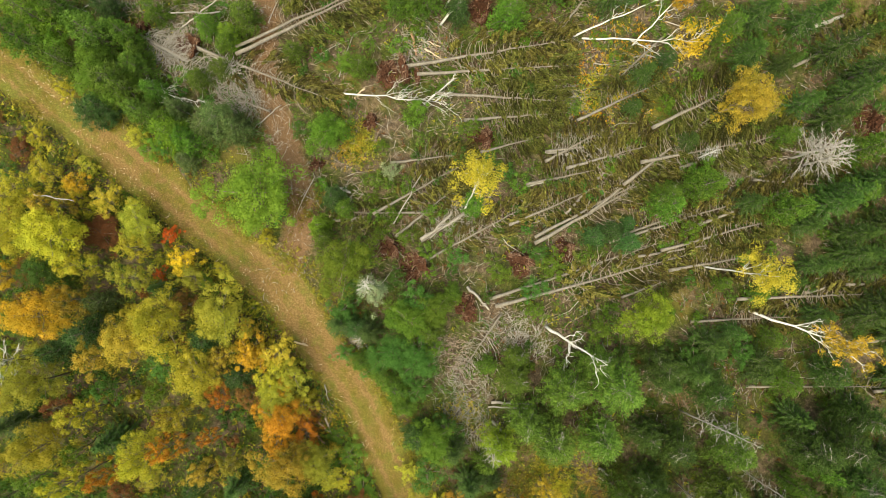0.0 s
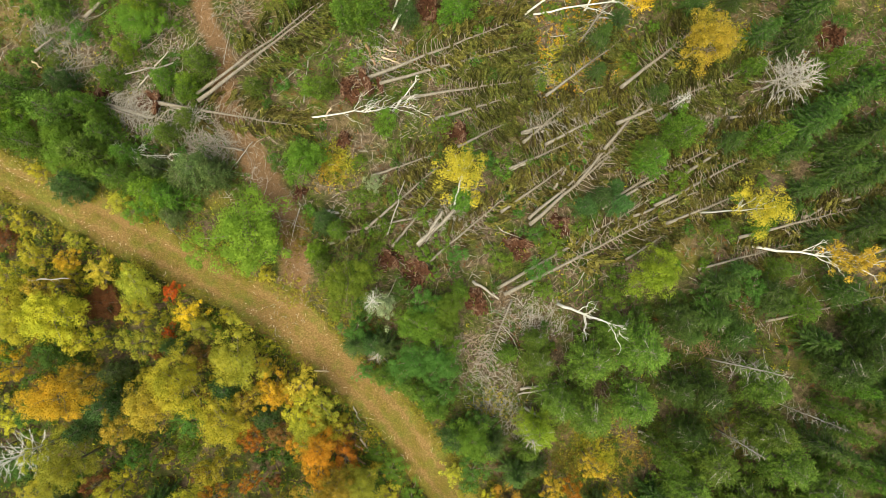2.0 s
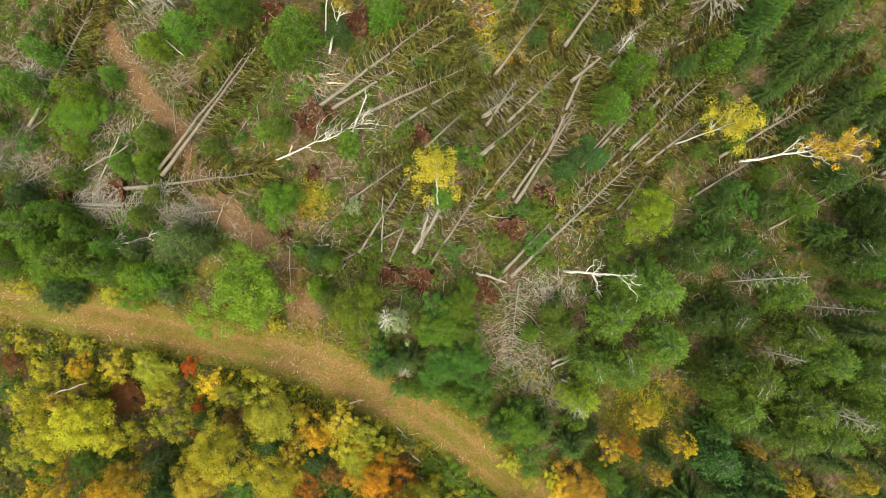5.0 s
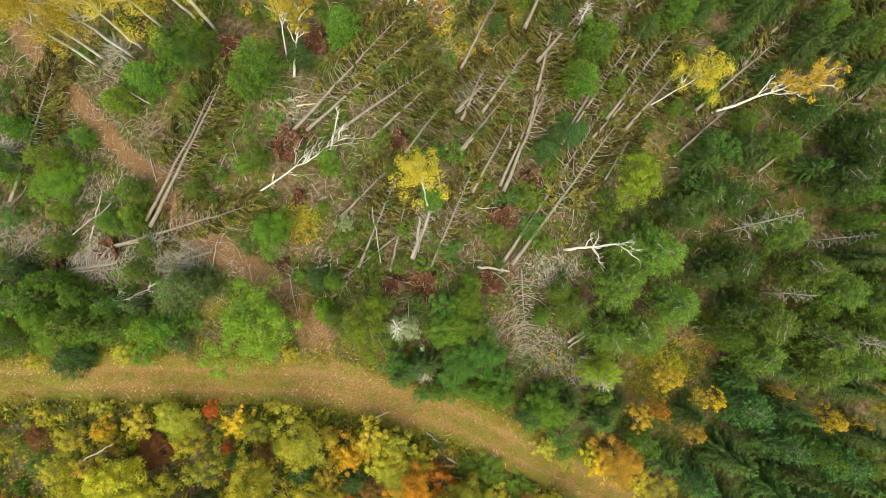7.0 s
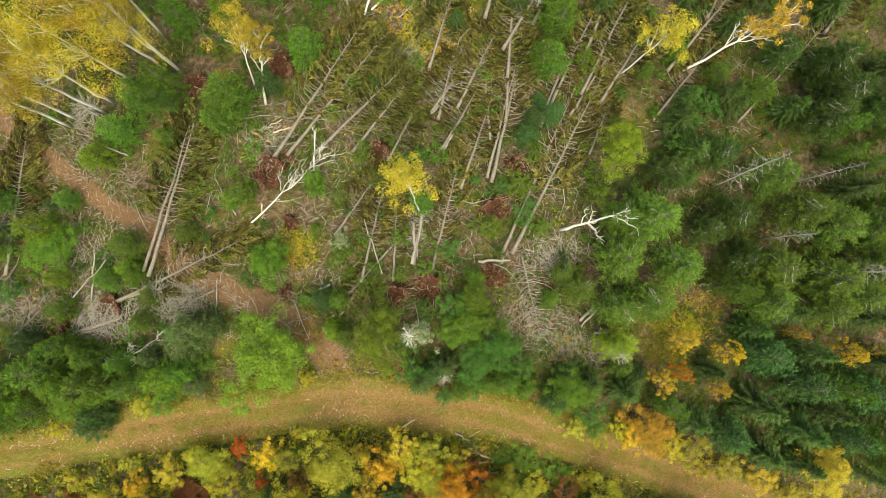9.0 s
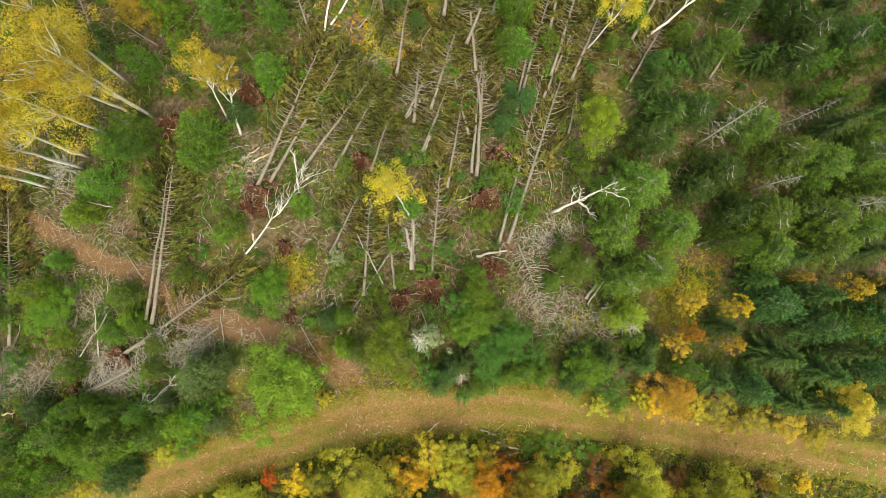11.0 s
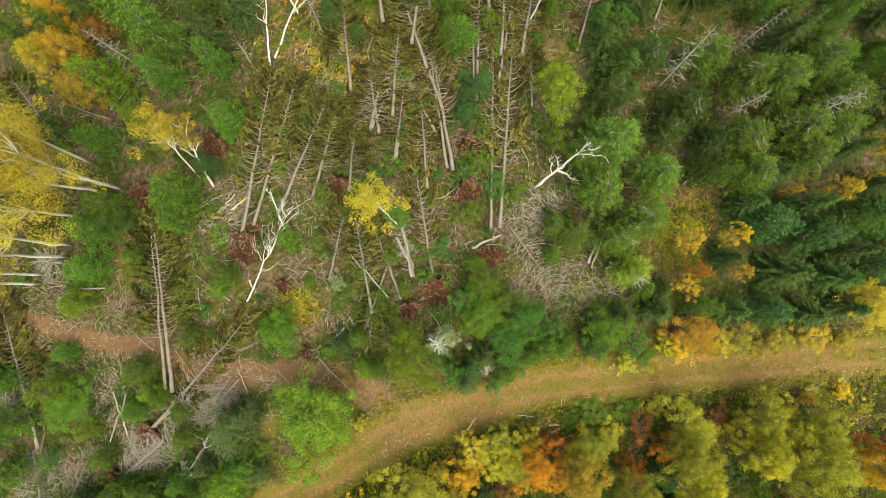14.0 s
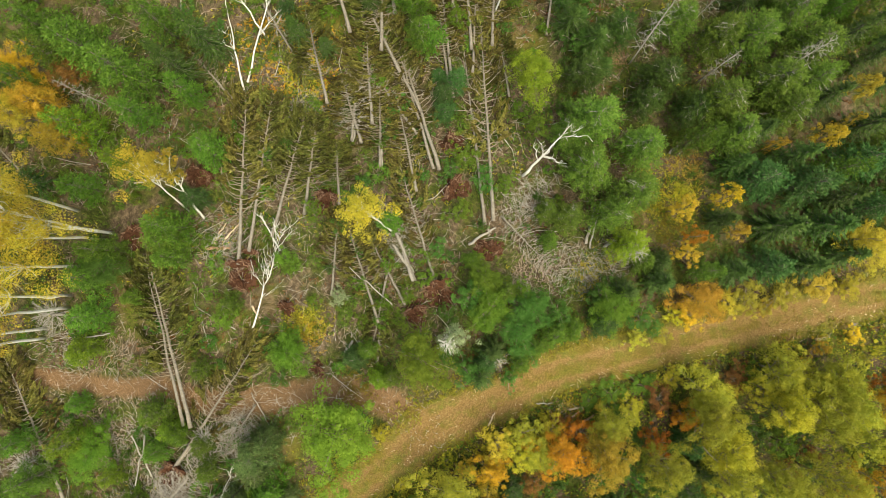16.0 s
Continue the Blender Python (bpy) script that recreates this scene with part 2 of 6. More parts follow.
def leaf_ball(sh, c, r, count, size, flat=0.75):
    """A clump of leaves round c: larger sprays that close its surface, small leaves standing out of it."""
    big = max(6, int(count * 0.5))
    for n, k, spread, lo, hi in ((big, 1.6, 0.5, 0.6, 0.98), (count - big, 0.95, 0.6, 0.8, 1.16)):
        d = rand_dirs(n, 0.5)
        p = c + d * (r * rng.uniform(lo, hi, (n, 1))) * np.array([1, 1, flat])
        nrm = unit(d + rand_dirs(n) * spread + np.array([0, 0, 0.25]))
        a = unit(np.cross(nrm, rand_dirs(n)))
        s = size * k * rng.uniform(0.7, 1.25, n)
        sh.leaves(p, a, np.cross(nrm, a), s * 1.25, s * 0.9)


# unit plants, built once and shared; every builder returns {part: mesh}
def broadleaf(seed, h=9.0, r=2.6, clumps=125, leaf=0.075, per=96, bottom=0.3):
    """A leafy crown of many small clumps on limbs, uneven, with gaps."""
    global rng
    rng = np.random.default_rng(seed)
    wood, crown = Shape(), Shape()
    lean = rng.normal(size=2) * 0.25
    top = np.array([lean[0], lean[1], h * 0.92])
    wood.tube(bend_line((0, 0, -0.2), top, 7, 0, 0.08), np.linspace(0.016 * h, 0.02, 7), 7, 0.1)
    lobes = rng.uniform(0, 6.28, 3)
    for k in range(clumps):
        u = (k + 0.5) / clumps
        z = bottom + (1 - bottom) * (1 - u**1.25) * 0.97 + rng.uniform(-0.04, 0.04)
        prof = np.sqrt(max(0.02, 1 - ((z - 0.5) / 0.52) ** 2)) if z > 0.5 else 0.7 + 0.3 * (z - bottom) / (0.5 - bottom)
        ang = k * 2.39996 + rng.uniform(-0.7, 0.7)
        rad = r * prof * rng.uniform(0.12, 1.0) ** 0.6 * (1 + 0.28 * math.sin(2 * ang + lobes[0]) + 0.22 * math.sin(3 * ang + lobes[1]) + 0.14 * math.sin(5 * ang + lobes[2]))
        c = np.array([math.cos(ang) * rad + lean[0] * z, math.sin(ang) * rad + lean[1] * z, z * h])
        if k % 5 == 0:
            wood.tube(bend_line((lean[0] * z, lean[1] * z, max(0.3, z - 0.22) * h), c, 4, -0.1, 0.05), np.linspace(0.006 * h, 0.01, 4), 4)
        leaf_ball(crown, c, r * rng.uniform(0.13, 0.25), int(per * rng.uniform(0.6, 1.35)), leaf, 1.0)
    n = int(clumps * per * 0.06)
    d = rand_dirs(n, 0.5)
    p = np.array([0, 0, h * 0.62]) + d * np.array([r * 0.95, r * 0.95, h * 0.36]) * rng.uniform(0.5, 1.05, (n, 1))
    a = rand_dirs(n)
    crown.leaves(p, a, np.cross(a, rand_dirs(n, 0.6)), leaf * 1.2, leaf * 0.8)
    return {"trunk": wood, "crown": crown}


def conifer(seed, h=8.0, r=1.7, bare=0.06, droop=0.25, dens=1.0, ragged=0.15, spray=0.34, taper=0.8):
    """Whorls of branches carrying flat sprays of needles."""
    global rng
    rng = np.random.default_rng(seed)
    wood, crown = Shape(), Shape()
    wood.tube(bend_line((0, 0, -0.2), (0, 0, h), 8, 0, 0.02 * h * 0.3), np.linspace(0.014 * h + 0.03, 0.012, 8), 7, 0.06)
    z = bare * h
    while z < h * 0.985:
        u = z / h
        rad0 = r * (1 - u) ** taper * (1.0 if u > 0.18 else 0.7 + 1.6 * u)
        nb = int(rng.integers(6, 10) if u < 0.8 else 5)
        off = rng.uniform(0, 6.28)
        for b in range(nb):
            if rng.uniform() < ragged * 0.8:
                continue
            ang = off + b * 2 * np.pi / nb + rng.uniform(-0.25, 0.25)
            L = max(0.18, rad0 * rng.uniform(1 - ragged * 2.2, 1 + ragged))
            d = np.array([math.cos(ang), math.sin(ang), 0])
            side = np.array([-d[1], d[0], 0])
            tip = np.array([0, 0, z]) + d * L + np.array([0, 0, L * (0.35 * (u - 0.35) - droop * (1 - u))])
            if L > 0.6:
                wood.tube([(0, 0, z), tip * 0.55 + np.array([0, 0, z]) * 0.45 + (0, 0, 0.04 * L), tip], [0.012 + 0.006 * L, 0.01, 0.004], 3)
            m = max(4, int(L / 0.135 * dens))
            s = np.linspace(0.18, 1.0, m) + rng.uniform(-0.03, 0.03, m)
            for sg in (-1, 1):
                p = np.array([0, 0, z]) + (tip - (0, 0, z)) * s[:, None]
                ln = 0.86 * spray * (0.65 + 0.5 * L / max(r, 0.1)) * (1.1 - 0.55 * s) * rng.uniform(0.7, 1.25, m)
                al = unit(d * 0.85 + side * sg * rng.uniform(0.55, 1.1, (m, 1)) + np.array([0, 0, -0.18]) + rng.normal(size=(m, 3)) * 0.14)
                ac = unit(np.cross(al, np.array([0, 0, 1.0]) + rng.normal(size=(m, 3)) * 0.35))
                crown.leaves(p + al * ln[:, None] * 0.45, al, ac, ln * 1.15, ln * 0.38 + 0.02)
            crown.leaves([tip], [d + (0, 0, 0.1)], [side], [spray], [spray * 0.3])
            up = max(1, m // 2)
            su = rng.uniform(0.15, 0.95, up)
            al = unit(d + rng.normal(size=(up, 3)) * 0.4 + np.array([0, 0, 0.45]))
            crown.leaves(np.array([0, 0, z + 0.04]) + (tip - (0, 0, z)) * su[:, None], al, rand_dirs(up), spray * 0.8, spray * 0.28)
        z += (0.30 + 0.02 * h) * rng.uniform(0.75, 1.2) * (1 - 0.45 * u) / max(0.75, dens**0.5)
    crown.leaves([(0, 0, h + 0.1)] * 3, [(0.1, 0, 1), (-0.1, 0.1, 1), (0, -0.1, 1)], [(0, 1, 0), (1, 0, 0), (1, 1, 0)], 0.45, 0.1)
    parts = {"trunk": wood, "crown": crown}
    return parts


def tufted_conifer(seed, h=8.0, r=1.8, bare=0.08, taper=0.6, whorls=16, limbs=8, per=30, needle=0.12, tuft=0.36, ragged=0.22, dead=0):
    """A bushy spruce: tiers of short limbs that end in rounded tufts of needles, uneven at the edge."""
    global rng
    rng = np.random.default_rng(seed)
    wood, crown = Shape(), Shape()
    wood.tube(bend_line((0, 0, -0.2), (0, 0, h * 0.97), 8, 0, 0.008 * h), np.linspace(0.013 * h + 0.03, 0.015, 8), 7, 0.06)
    lobes = rng.uniform(0, 6.28, 2)
    for k in range(whorls):
        u = bare + (0.985 - bare) * (k + rng.uniform(0, 0.6)) / whorls
        z, off = u * h, rng.uniform(0, 6.28)
        rad0 = r * (1 - u) ** taper * min(1.0, 0.72 + 1.8 * u)
        nb = max(3, int(limbs * (0.55 + 0.6 * rad0 / r)))
        for b in range(nb):
            if rng.uniform() < ragged * 0.5:
                continue
            ang = off + b * 6.283 / nb + rng.uniform(-0.3, 0.3)
            L = max(0.15, rad0 * rng.uniform(1 - 1.6 * ragged, 1 + ragged) * (1 + 0.13 * math.sin(2 * ang + lobes[0]) + 0.1 * math.sin(3 * ang + lobes[1])))
            d = np.array([math.cos(ang), math.sin(ang), rng.uniform(-0.12, 0.3)])
            root = np.array([0, 0, z])
            tip = root + d * L
            if L > 0.5:
                wood.tube([root, (root + tip) / 2 + (0, 0, 0.06 * L), tip], [0.012 + 0.006 * L, 0.01, 0.004], 3)
            for q in np.linspace(0.98, 0.4, max(1, int(round(L / (tuft * 1.5))))):
                c = root + (tip - root) * q + rng.normal(size=3) * tuft * 0.28
                n = int(per * rng.uniform(0.7, 1.25))
                w = rand_dirs(n, 0.55)
                t = tuft * rng.uniform(0.75, 1.3)
                p = c + w * t * np.array([1, 1, 0.7]) * rng.uniform(0.35, 1.0, (n, 1))
                al = unit(w + d * 0.55 + rng.normal(size=(n, 3)) * 0.25)
                crown.leaves(p, al, np.cross(al, unit(w + rng.normal(size=(n, 3)) * 0.5 + (0, 0, 0.4))), needle * rng.uniform(1.1, 2.0, n), needle * 0.75)
    crown.leaves([(0, 0, h)] * 3, [(0.1, 0, 1), (-0.1, 0.1, 1), (0, -0.1, 1)], [(0, 1, 0), (1, 0, 0), (1, 1, 0)], 0.45, 0.1)
    parts = {"trunk": wood, "crown": crown}
    for k in range(dead):
        limb = Shape()
        zz, ang = rng.uniform(0.3, 0.9) * h, rng.uniform(0, 6.28)
        L = r * rng.uniform(0.75, 1.15) * (1.05 - 0.6 * zz / h)
        tip = np.array([math.cos(ang) * L, math.sin(ang) * L, zz + rng.uniform(-0.1, 0.5)])
        limb.tube(bend_line((0, 0, zz), tip, 4, -0.05, 0.05), np.linspace(0.03, 0.008, 4), 4)
        for j in range(9):
            q = np.array([0, 0, zz]) + (tip - (0, 0, zz)) * rng.uniform(0.4, 0.95)
            limb.tube([q, q + rand_dirs(1, 0.4)[0] * 0.38], [0.01, 0.004], 3)
        parts["dead_branch|%d" % k] = limb
    return parts


def snag(seed, h=9.0, spread=2.0, boughs=56, twigs=5, thick=0.011, fan=0.0):
    """A dead standing tree: a straight bare trunk, short boughs all round and fine twigs."""
    global rng
    rng = np.random.default_rng(seed)
    wood, parts = Shape(), {}
    parts["trunk"] = wood
    wood.tube(bend_line((0, 0, -0.2), (0.1, 0.0, h), 9, 0, 0.02), np.linspace(thick * h, 0.015, 9), 7, 0.08)
    for k in range(boughs):
        limbs = Shape()
        z, ang = h * (0.25 + 0.73 * (k + rng.uniform(0, 0.8)) / boughs), k * 2.4 + rng.uniform(-0.4, 0.4)
        L = spread * (1.02 - 0.72 * z / h) * rng.uniform(0.6, 1.2)
        tip = np.array([math.cos(ang) * L, math.sin(ang) * L, z + L * (rng.uniform(-0.25, 0.15) + fan * 0.8)])
        line = bend_line((0, 0, z), tip, 6, -0.05 * L, 0.012 * L)
        limbs.tube(line, np.linspace(0.012 + 0.007 * L, 0.007, 6), 4)
        for j in range(twigs):
            q = line[rng.integers(2, 6)]
            e = q + unit((tip - (0, 0, z)) / L * 1.1 + rng.normal(size=3) * 0.4) * rng.uniform(0.15, 0.35) * L
            limbs.tube([q, (q + e) / 2 + rng.normal(size=3) * 0.02, e], [0.013, 0.01, 0.006], 3)
        parts["bough|%d" % k] = limbs
    return parts


def bush(seed, r=1.2, h=1.6, per=760, leaf=0.085):
    """A low leafy shrub of several stems."""
    global rng
    rng = np.random.default_rng(seed)
    wood, crown = Shape(), Shape()
    for k in range(11):
        ang, rad = k * 2.4, r * rng.uniform(0.1, 0.95)
        c = np.array([math.cos(ang) * rad, math.sin(ang) * rad, h * rng.uniform(0.3, 0.9)])
        wood.tube(bend_line((0, 0, -0.1), c, 4, -0.05, 0.04), [0.03, 0.025, 0.018, 0.008], 4)
        leaf_ball(crown, c, r * rng.uniform(0.2, 0.42), per // 11, leaf, 0.8)
    return {"shrub": (wood, crown)}


def fallen_spruce(seed, L=15.0, r=1.9, bare=0.42, needles=1.0, rb=0.15, double=False, grey=0.35, curl=0.85):
    """A windthrown spruce lying along +x: trunk, and a fishbone of swept boughs with hanging sprays of needles."""
    global rng
    rng = np.random.default_rng(seed)
    wood, parts = Shape(), {}
    rise = 0.75 + rb
    for d in range(2 if double else 1):
        y = 0.42 * d
        wood.tube(bend_line((0.3 * d, y, rise), (L, y * 0.4, 0.75), 12, 0.1, 0.03), np.linspace(rb * (1 - 0.2 * d), 0.018, 12), 8, 0.05)
    parts["trunk"] = wood
    x = bare * L * rng.uniform(0.75, 0.9)
    while x < L * 0.985:
        u = (x / L - bare * 0.8) / (1 - bare * 0.8)
        for k in range(3 if u > 0.6 and needles > 0 and rng.uniform() < 0.3 else 2):
            roll = (rng.uniform(0.3, 0.7) if k == 2 else rng.uniform(-0.1, 0.3) if k else rng.uniform(0.7, 1.1)) * np.pi
            sy, sz = math.cos(roll), math.sin(roll)
            R = r * (1 - max(0.0, u)) ** 0.5 * rng.uniform(0.5, 1.3) * (0.8 + 0.5 * min(1, 4 * u)) + 0.35
            start = np.array([x + rng.uniform(-0.1, 0.1), 0, rise + (0.75 - rise) * x / L])
            s = np.linspace(0, 1, 8)[:, None]
            out = np.array([rng.uniform(-0.35, 0.3) + 0.35 * u, sy * 1.15, 0.7 * max(0.0, sz)])
            bow = curl * rng.uniform(0.1, 1.5) * (0.6 + 0.5 * u)
            line = start + R * (out * s + np.array([bow, -0.35 * sy, -0.75 * max(0.15, sz) - 0.1]) * s ** rng.uniform(1.7, 2.6))
            line[1:-1] += rng.normal(size=(6, 3)) * 0.03 * R
            line[:, 2] = np.maximum(line[:, 2], 0.06 + 0.35 * rng.uniform())
            limb, leafy = Shape(), Shape()
            limb.tube(line, np.linspace(0.017 + 0.007 * R, 0.01, 8), 4)
            ribs = [line]
            for j in range(4):
                i = int(rng.integers(2, 7))
                e = line[i] + unit((line[i] - line[i - 1]) * 6 + np.array([rng.uniform(0, 0.3), sy * rng.uniform(-0.2, 0.5), -0.25]) + rng.normal(size=3) * 0.12) * R * rng.uniform(0.22, 0.4)
                e[2] = max(e[2], 0.06)
                rib = bend_line(line[i], e, 8, 0.02, 0.015)
                limb.tube(rib[::3], [0.013, 0.01, 0.007], 3)
                ribs.append(rib)
            live = needles * (0.35 + 0.9 * u)
            if rng.uniform() < live + 0.1:
                for rib in ribs:
                    m = max(9, int(np.linalg.norm(rib[-1] - rib[0]) / 0.027))
                    t = np.sort(rng.uniform(grey * (1 - u) if rib is line else 0.1, 1.0, m))
                    i = np.clip((t * 7).astype(int), 0, 6)
                    p = rib[i] + (rib[i + 1] - rib[i]) * (t * 7 - i)[:, None]
                    way = unit(rib[i + 1] - rib[i])
                    lat = unit(np.cross(way, np.array([0, 0, 1.0])))
                    for sg in (-1, 1):
                        al = unit(way * 0.9 + lat * sg * rng.uniform(0.15, 0.45, (m, 1)) + rng.normal(size=(m, 3)) * 0.14 + np.array([0.1, 0, -0.35]))
                        ln = rng.uniform(0.15, 0.36, m) * (1.1 - 0.2 * t)
                        leafy.leaves(p + al * ln[:, None] * 0.42, al, np.cross(al, np.array([0, 0, 1.0]) + rng.normal(size=(m, 3)) * 0.45), ln * 1.2, ln * 0.45 + 0.07)
            parts["bough|%d" % len(parts)] = (limb, leafy)
        x += rng.uniform(0.24, 0.44)
    return parts


def root_plate(seed, r=1.2):
    """An upturned plate of roots and soil, its face towards -x, standing on the ground."""
    global rng
    rng = np.random.default_rng(seed)
    soil, parts = Shape(), {}
    n, rings = 22, 7
    v, f = [], []
    for side in (0, 1):
        for i in range(rings + 1):
            for k in range(n):
                a = 2 * np.pi * k / n
                rr = r * 0.82 * i / rings * (1 + 0.24 * math.sin(2 * a + seed) + 0.16 * math.sin(5 * a + 2 * seed) + (rng.uniform(-0.2, 0.2) if i else 0))
                v.append((((-0.28 if side else 0.2) * (1 - (i / rings) ** 2) + rng.uniform(-0.14, 0.14)), math.cos(a) * rr, 0.62 * r + math.sin(a) * rr * 0.75))
    for side in (0, 1):
        o = side * (rings + 1) * n
        for i in range(rings):
            for k in range(n):
                q = (o + i * n + k, o + i * n + (k + 1) % n, o + (i + 1) * n + (k + 1) % n, o + (i + 1) * n + k)
                f.append(q if side else q[::-1])
    o = (rings + 1) * n
    f += [(rings * n + k, rings * n + (k + 1) % n, o + rings * n + (k + 1) % n, o + rings * n + k) for k in range(n)]
    soil.add(v, f)
    parts["soil"] = soil
    for k in range(18):
        roots = Shape()
        a = rng.uniform(0, 6.28)
        d = np.array([rng.uniform(-0.7, 0.1), math.cos(a), math.sin(a) * 0.8])
        q = np.array([0, 0, 0.62 * r]) + d * np.array([0.1, 1, 1]) * r * 0.5
        roots.tube(bend_line(q, q + d * r * rng.uniform(0.3, 0.9), 5, 0.0, 0.12), np.array([0.05, 0.04, 0.028, 0.016, 0.006]) * rng.uniform(0.5, 1.0), 5)
        for j in range(3):
            w = q + d * r * rng.uniform(0.2, 0.5)
            roots.tube(bend_line(w, w + unit(d + rng.normal(size=3) * 0.6) * r * rng.uniform(0.2, 0.45), 4, 0, 0.03), [0.02, 0.015, 0.01, 0.004], 3)
        parts["root|%d" % k] = roots
    return parts


def birch(seed, h=14.0, lean=(0.25, 0.1), forks=2, r=2.0, clumps=40, leaf=0.09, per=130, start=0.55):
    """A white-stemmed birch with a thin crown and visible limbs."""
    global rng
    rng = np.random.default_rng(seed)
    wood, crown = Shape(), Shape()
    lean = np.array([*lean, 0.0])
    s = np.linspace(0, 1, 10)[:, None]
    main = np.array([0, 0, h]) * s + lean * s**1.6 + rng.normal(size=(10, 3)) * 0.035 * (s > 0) * np.array([1, 1, 0.2])
    main[0, 2] = -0.2
    wood.tube(main, np.linspace(0.009 * h, 0.03, 10), 7, 0.04)
    tips = [main[-1], main[-2]]
    for k in range(5 + forks * 3):
        i = int(rng.integers(int(10 * start), 9))
        ang = rng.uniform(0, 6.28)
        e = main[i] + np.array([math.cos(ang) * r, math.sin(ang) * r, 0.0]) * rng.uniform(0.4, 0.9) + np.array([0, 0, rng.uniform(0.1, 0.25) * h])
        wood.tube(bend_line(main[i], e, 5, 0.1, 0.08), np.linspace(0.0065 * h * (1.1 - i / 12), 0.012, 5), 5)
        tips.append(e)
    for k in range(clumps):
        b = tips[k % len(tips)]
        leaf_ball(crown, b + rng.normal(size=3) * np.array([r * 0.42, r * 0.42, h * 0.06]) - np.array([0, 0, h * 0.02]), r * rng.uniform(0.26, 0.46), per, leaf, 1.0)
    return {"trunk": wood, "crown": crown}


# ---- placing ----
def ground_z(x, y):
    x, y = np.asarray(x, float), np.asarray(y, float)
    return 0.16 * np.sin(x * 0.21 + 1.3) * np.cos(y * 0.17 - 0.4) + 0.09 * np.sin(x * 0.53 - y * 0.41) + 0.05 * np.sin(x * 1.3 + 0.7) * np.sin(y * 1.1)


LIBRARY = {}
PLACED = []


def library(key, build):
    """Meshes of one plant shape, made at the first call; the materials sit on the objects."""
    if key not in LIBRARY:
        made = {}
        for n, s in build().items():
            if isinstance(s, tuple):
                me = s[0].mesh("%s_%s" % (key, n), BARK)
                if s[1].n:
                    split = len(me.polygons)
                    both = Shape()
                    both.v, both.f, both.n = list(s[0].v), list(s[0].f), s[0].n
                    both.add(np.concatenate(s[1].v), s[1].f)
                    me = both.mesh("%s_%s" % (key, n), BARK)
                    me.materials.append(BARK)
                    me.polygons.foreach_set("material_index", [int(i >= split) for i in range(len(me.polygons))])
            else:
                me = s.mesh("%s_%s" % (key, n), BARK, n == "trunk")
            made[n] = me
        LIBRARY[key] = made
    return LIBRARY[key]


def thing(name, shapes, materials, m, label, category, group="", kind=""):
    """One top-level thing: an Empty at its base with one mesh a part."""
    root = tagged(new(name), label, category, group, kind)
    root.empty_display_size = 0.2
    root.matrix_world = m
    PLACED.append((m.translation.x, m.translation.y, name))
    for n, me in shapes.items():
        n = n.split("|")[0]
        ob = new(n, me)
        ob.parent = root
        for i, slot in enumerate(ob.material_slots):
            slot.link = "OBJECT"
            slot.material = materials["needles"] if i else materials.get(n) or materials["*"]
    return root


def at(x, y, turn=0.0, sxy=1.0, sz=1.0, tip=(0.0, 0.0), dz=0.0):
    """A pose on the ground, turned and stretched; tip leans it over in metres per metre of height."""
    shear = Matrix.Identity(4)
    shear[0][2], shear[1][2] = tip
    return Matrix.Translation((x, y, float(ground_z(x, y)) + dz)) @ shear @ pose(0, 0, 0, 0, 0, turn) @ Matrix.Diagonal((sxy, sxy, sz, 1))


HUE_WORDS = {"olive": "olive-yellow", "lime": "yellow-green", "yellow": "yellow", "gold": "golden", "orange": "orange", "red": "red", "rust": "rust-brown",
             "green": "mid-green", "bluegreen": "blue-green", "fir": "dark green", "bluefir": "blue-green", "spruce": "fresh green", "larch": "pale yellow-green",
             "wilted": "wilted olive-brown", "silver": "silver-grey", "greygreen": "grey-green", "bright": "bright green", "amber": "amber", "fresh": "fresh light-green", "young": "mid-green", "straw": "straw-coloured", "turning": "green turning yellow"}
spin = random.Random(11)


def leafy_tree(x, y, h, width, hue, where="in the autumn wood", tip=(0, 0)):
    k = spin.randrange(8)
    if width < 3.6:
        sh = library("small_broadleaf%d" % k, lambda: broadleaf(150 + k, h=6.0, r=1.6, clumps=50, leaf=0.075, per=58, bottom=0.2 + 0.03 * k))
        m = at(x, y, spin.uniform(0, 360), width / 3.3, h / 6.0, tip)
    else:
        sh = library("broadleaf%d" % k, lambda: broadleaf(100 + k, bottom=0.25 + 0.03 * k))
        m = at(x, y, spin.uniform(0, 360), width / 5.4, h / 9.0, tip)
    return thing("deciduous_tree", sh, {"trunk": TWIG, "crown": LEAF[hue]}, m, "%s leafy tree with rounded crown %s" % (HUE_WORDS[hue], where), "tree", "autumn trees")


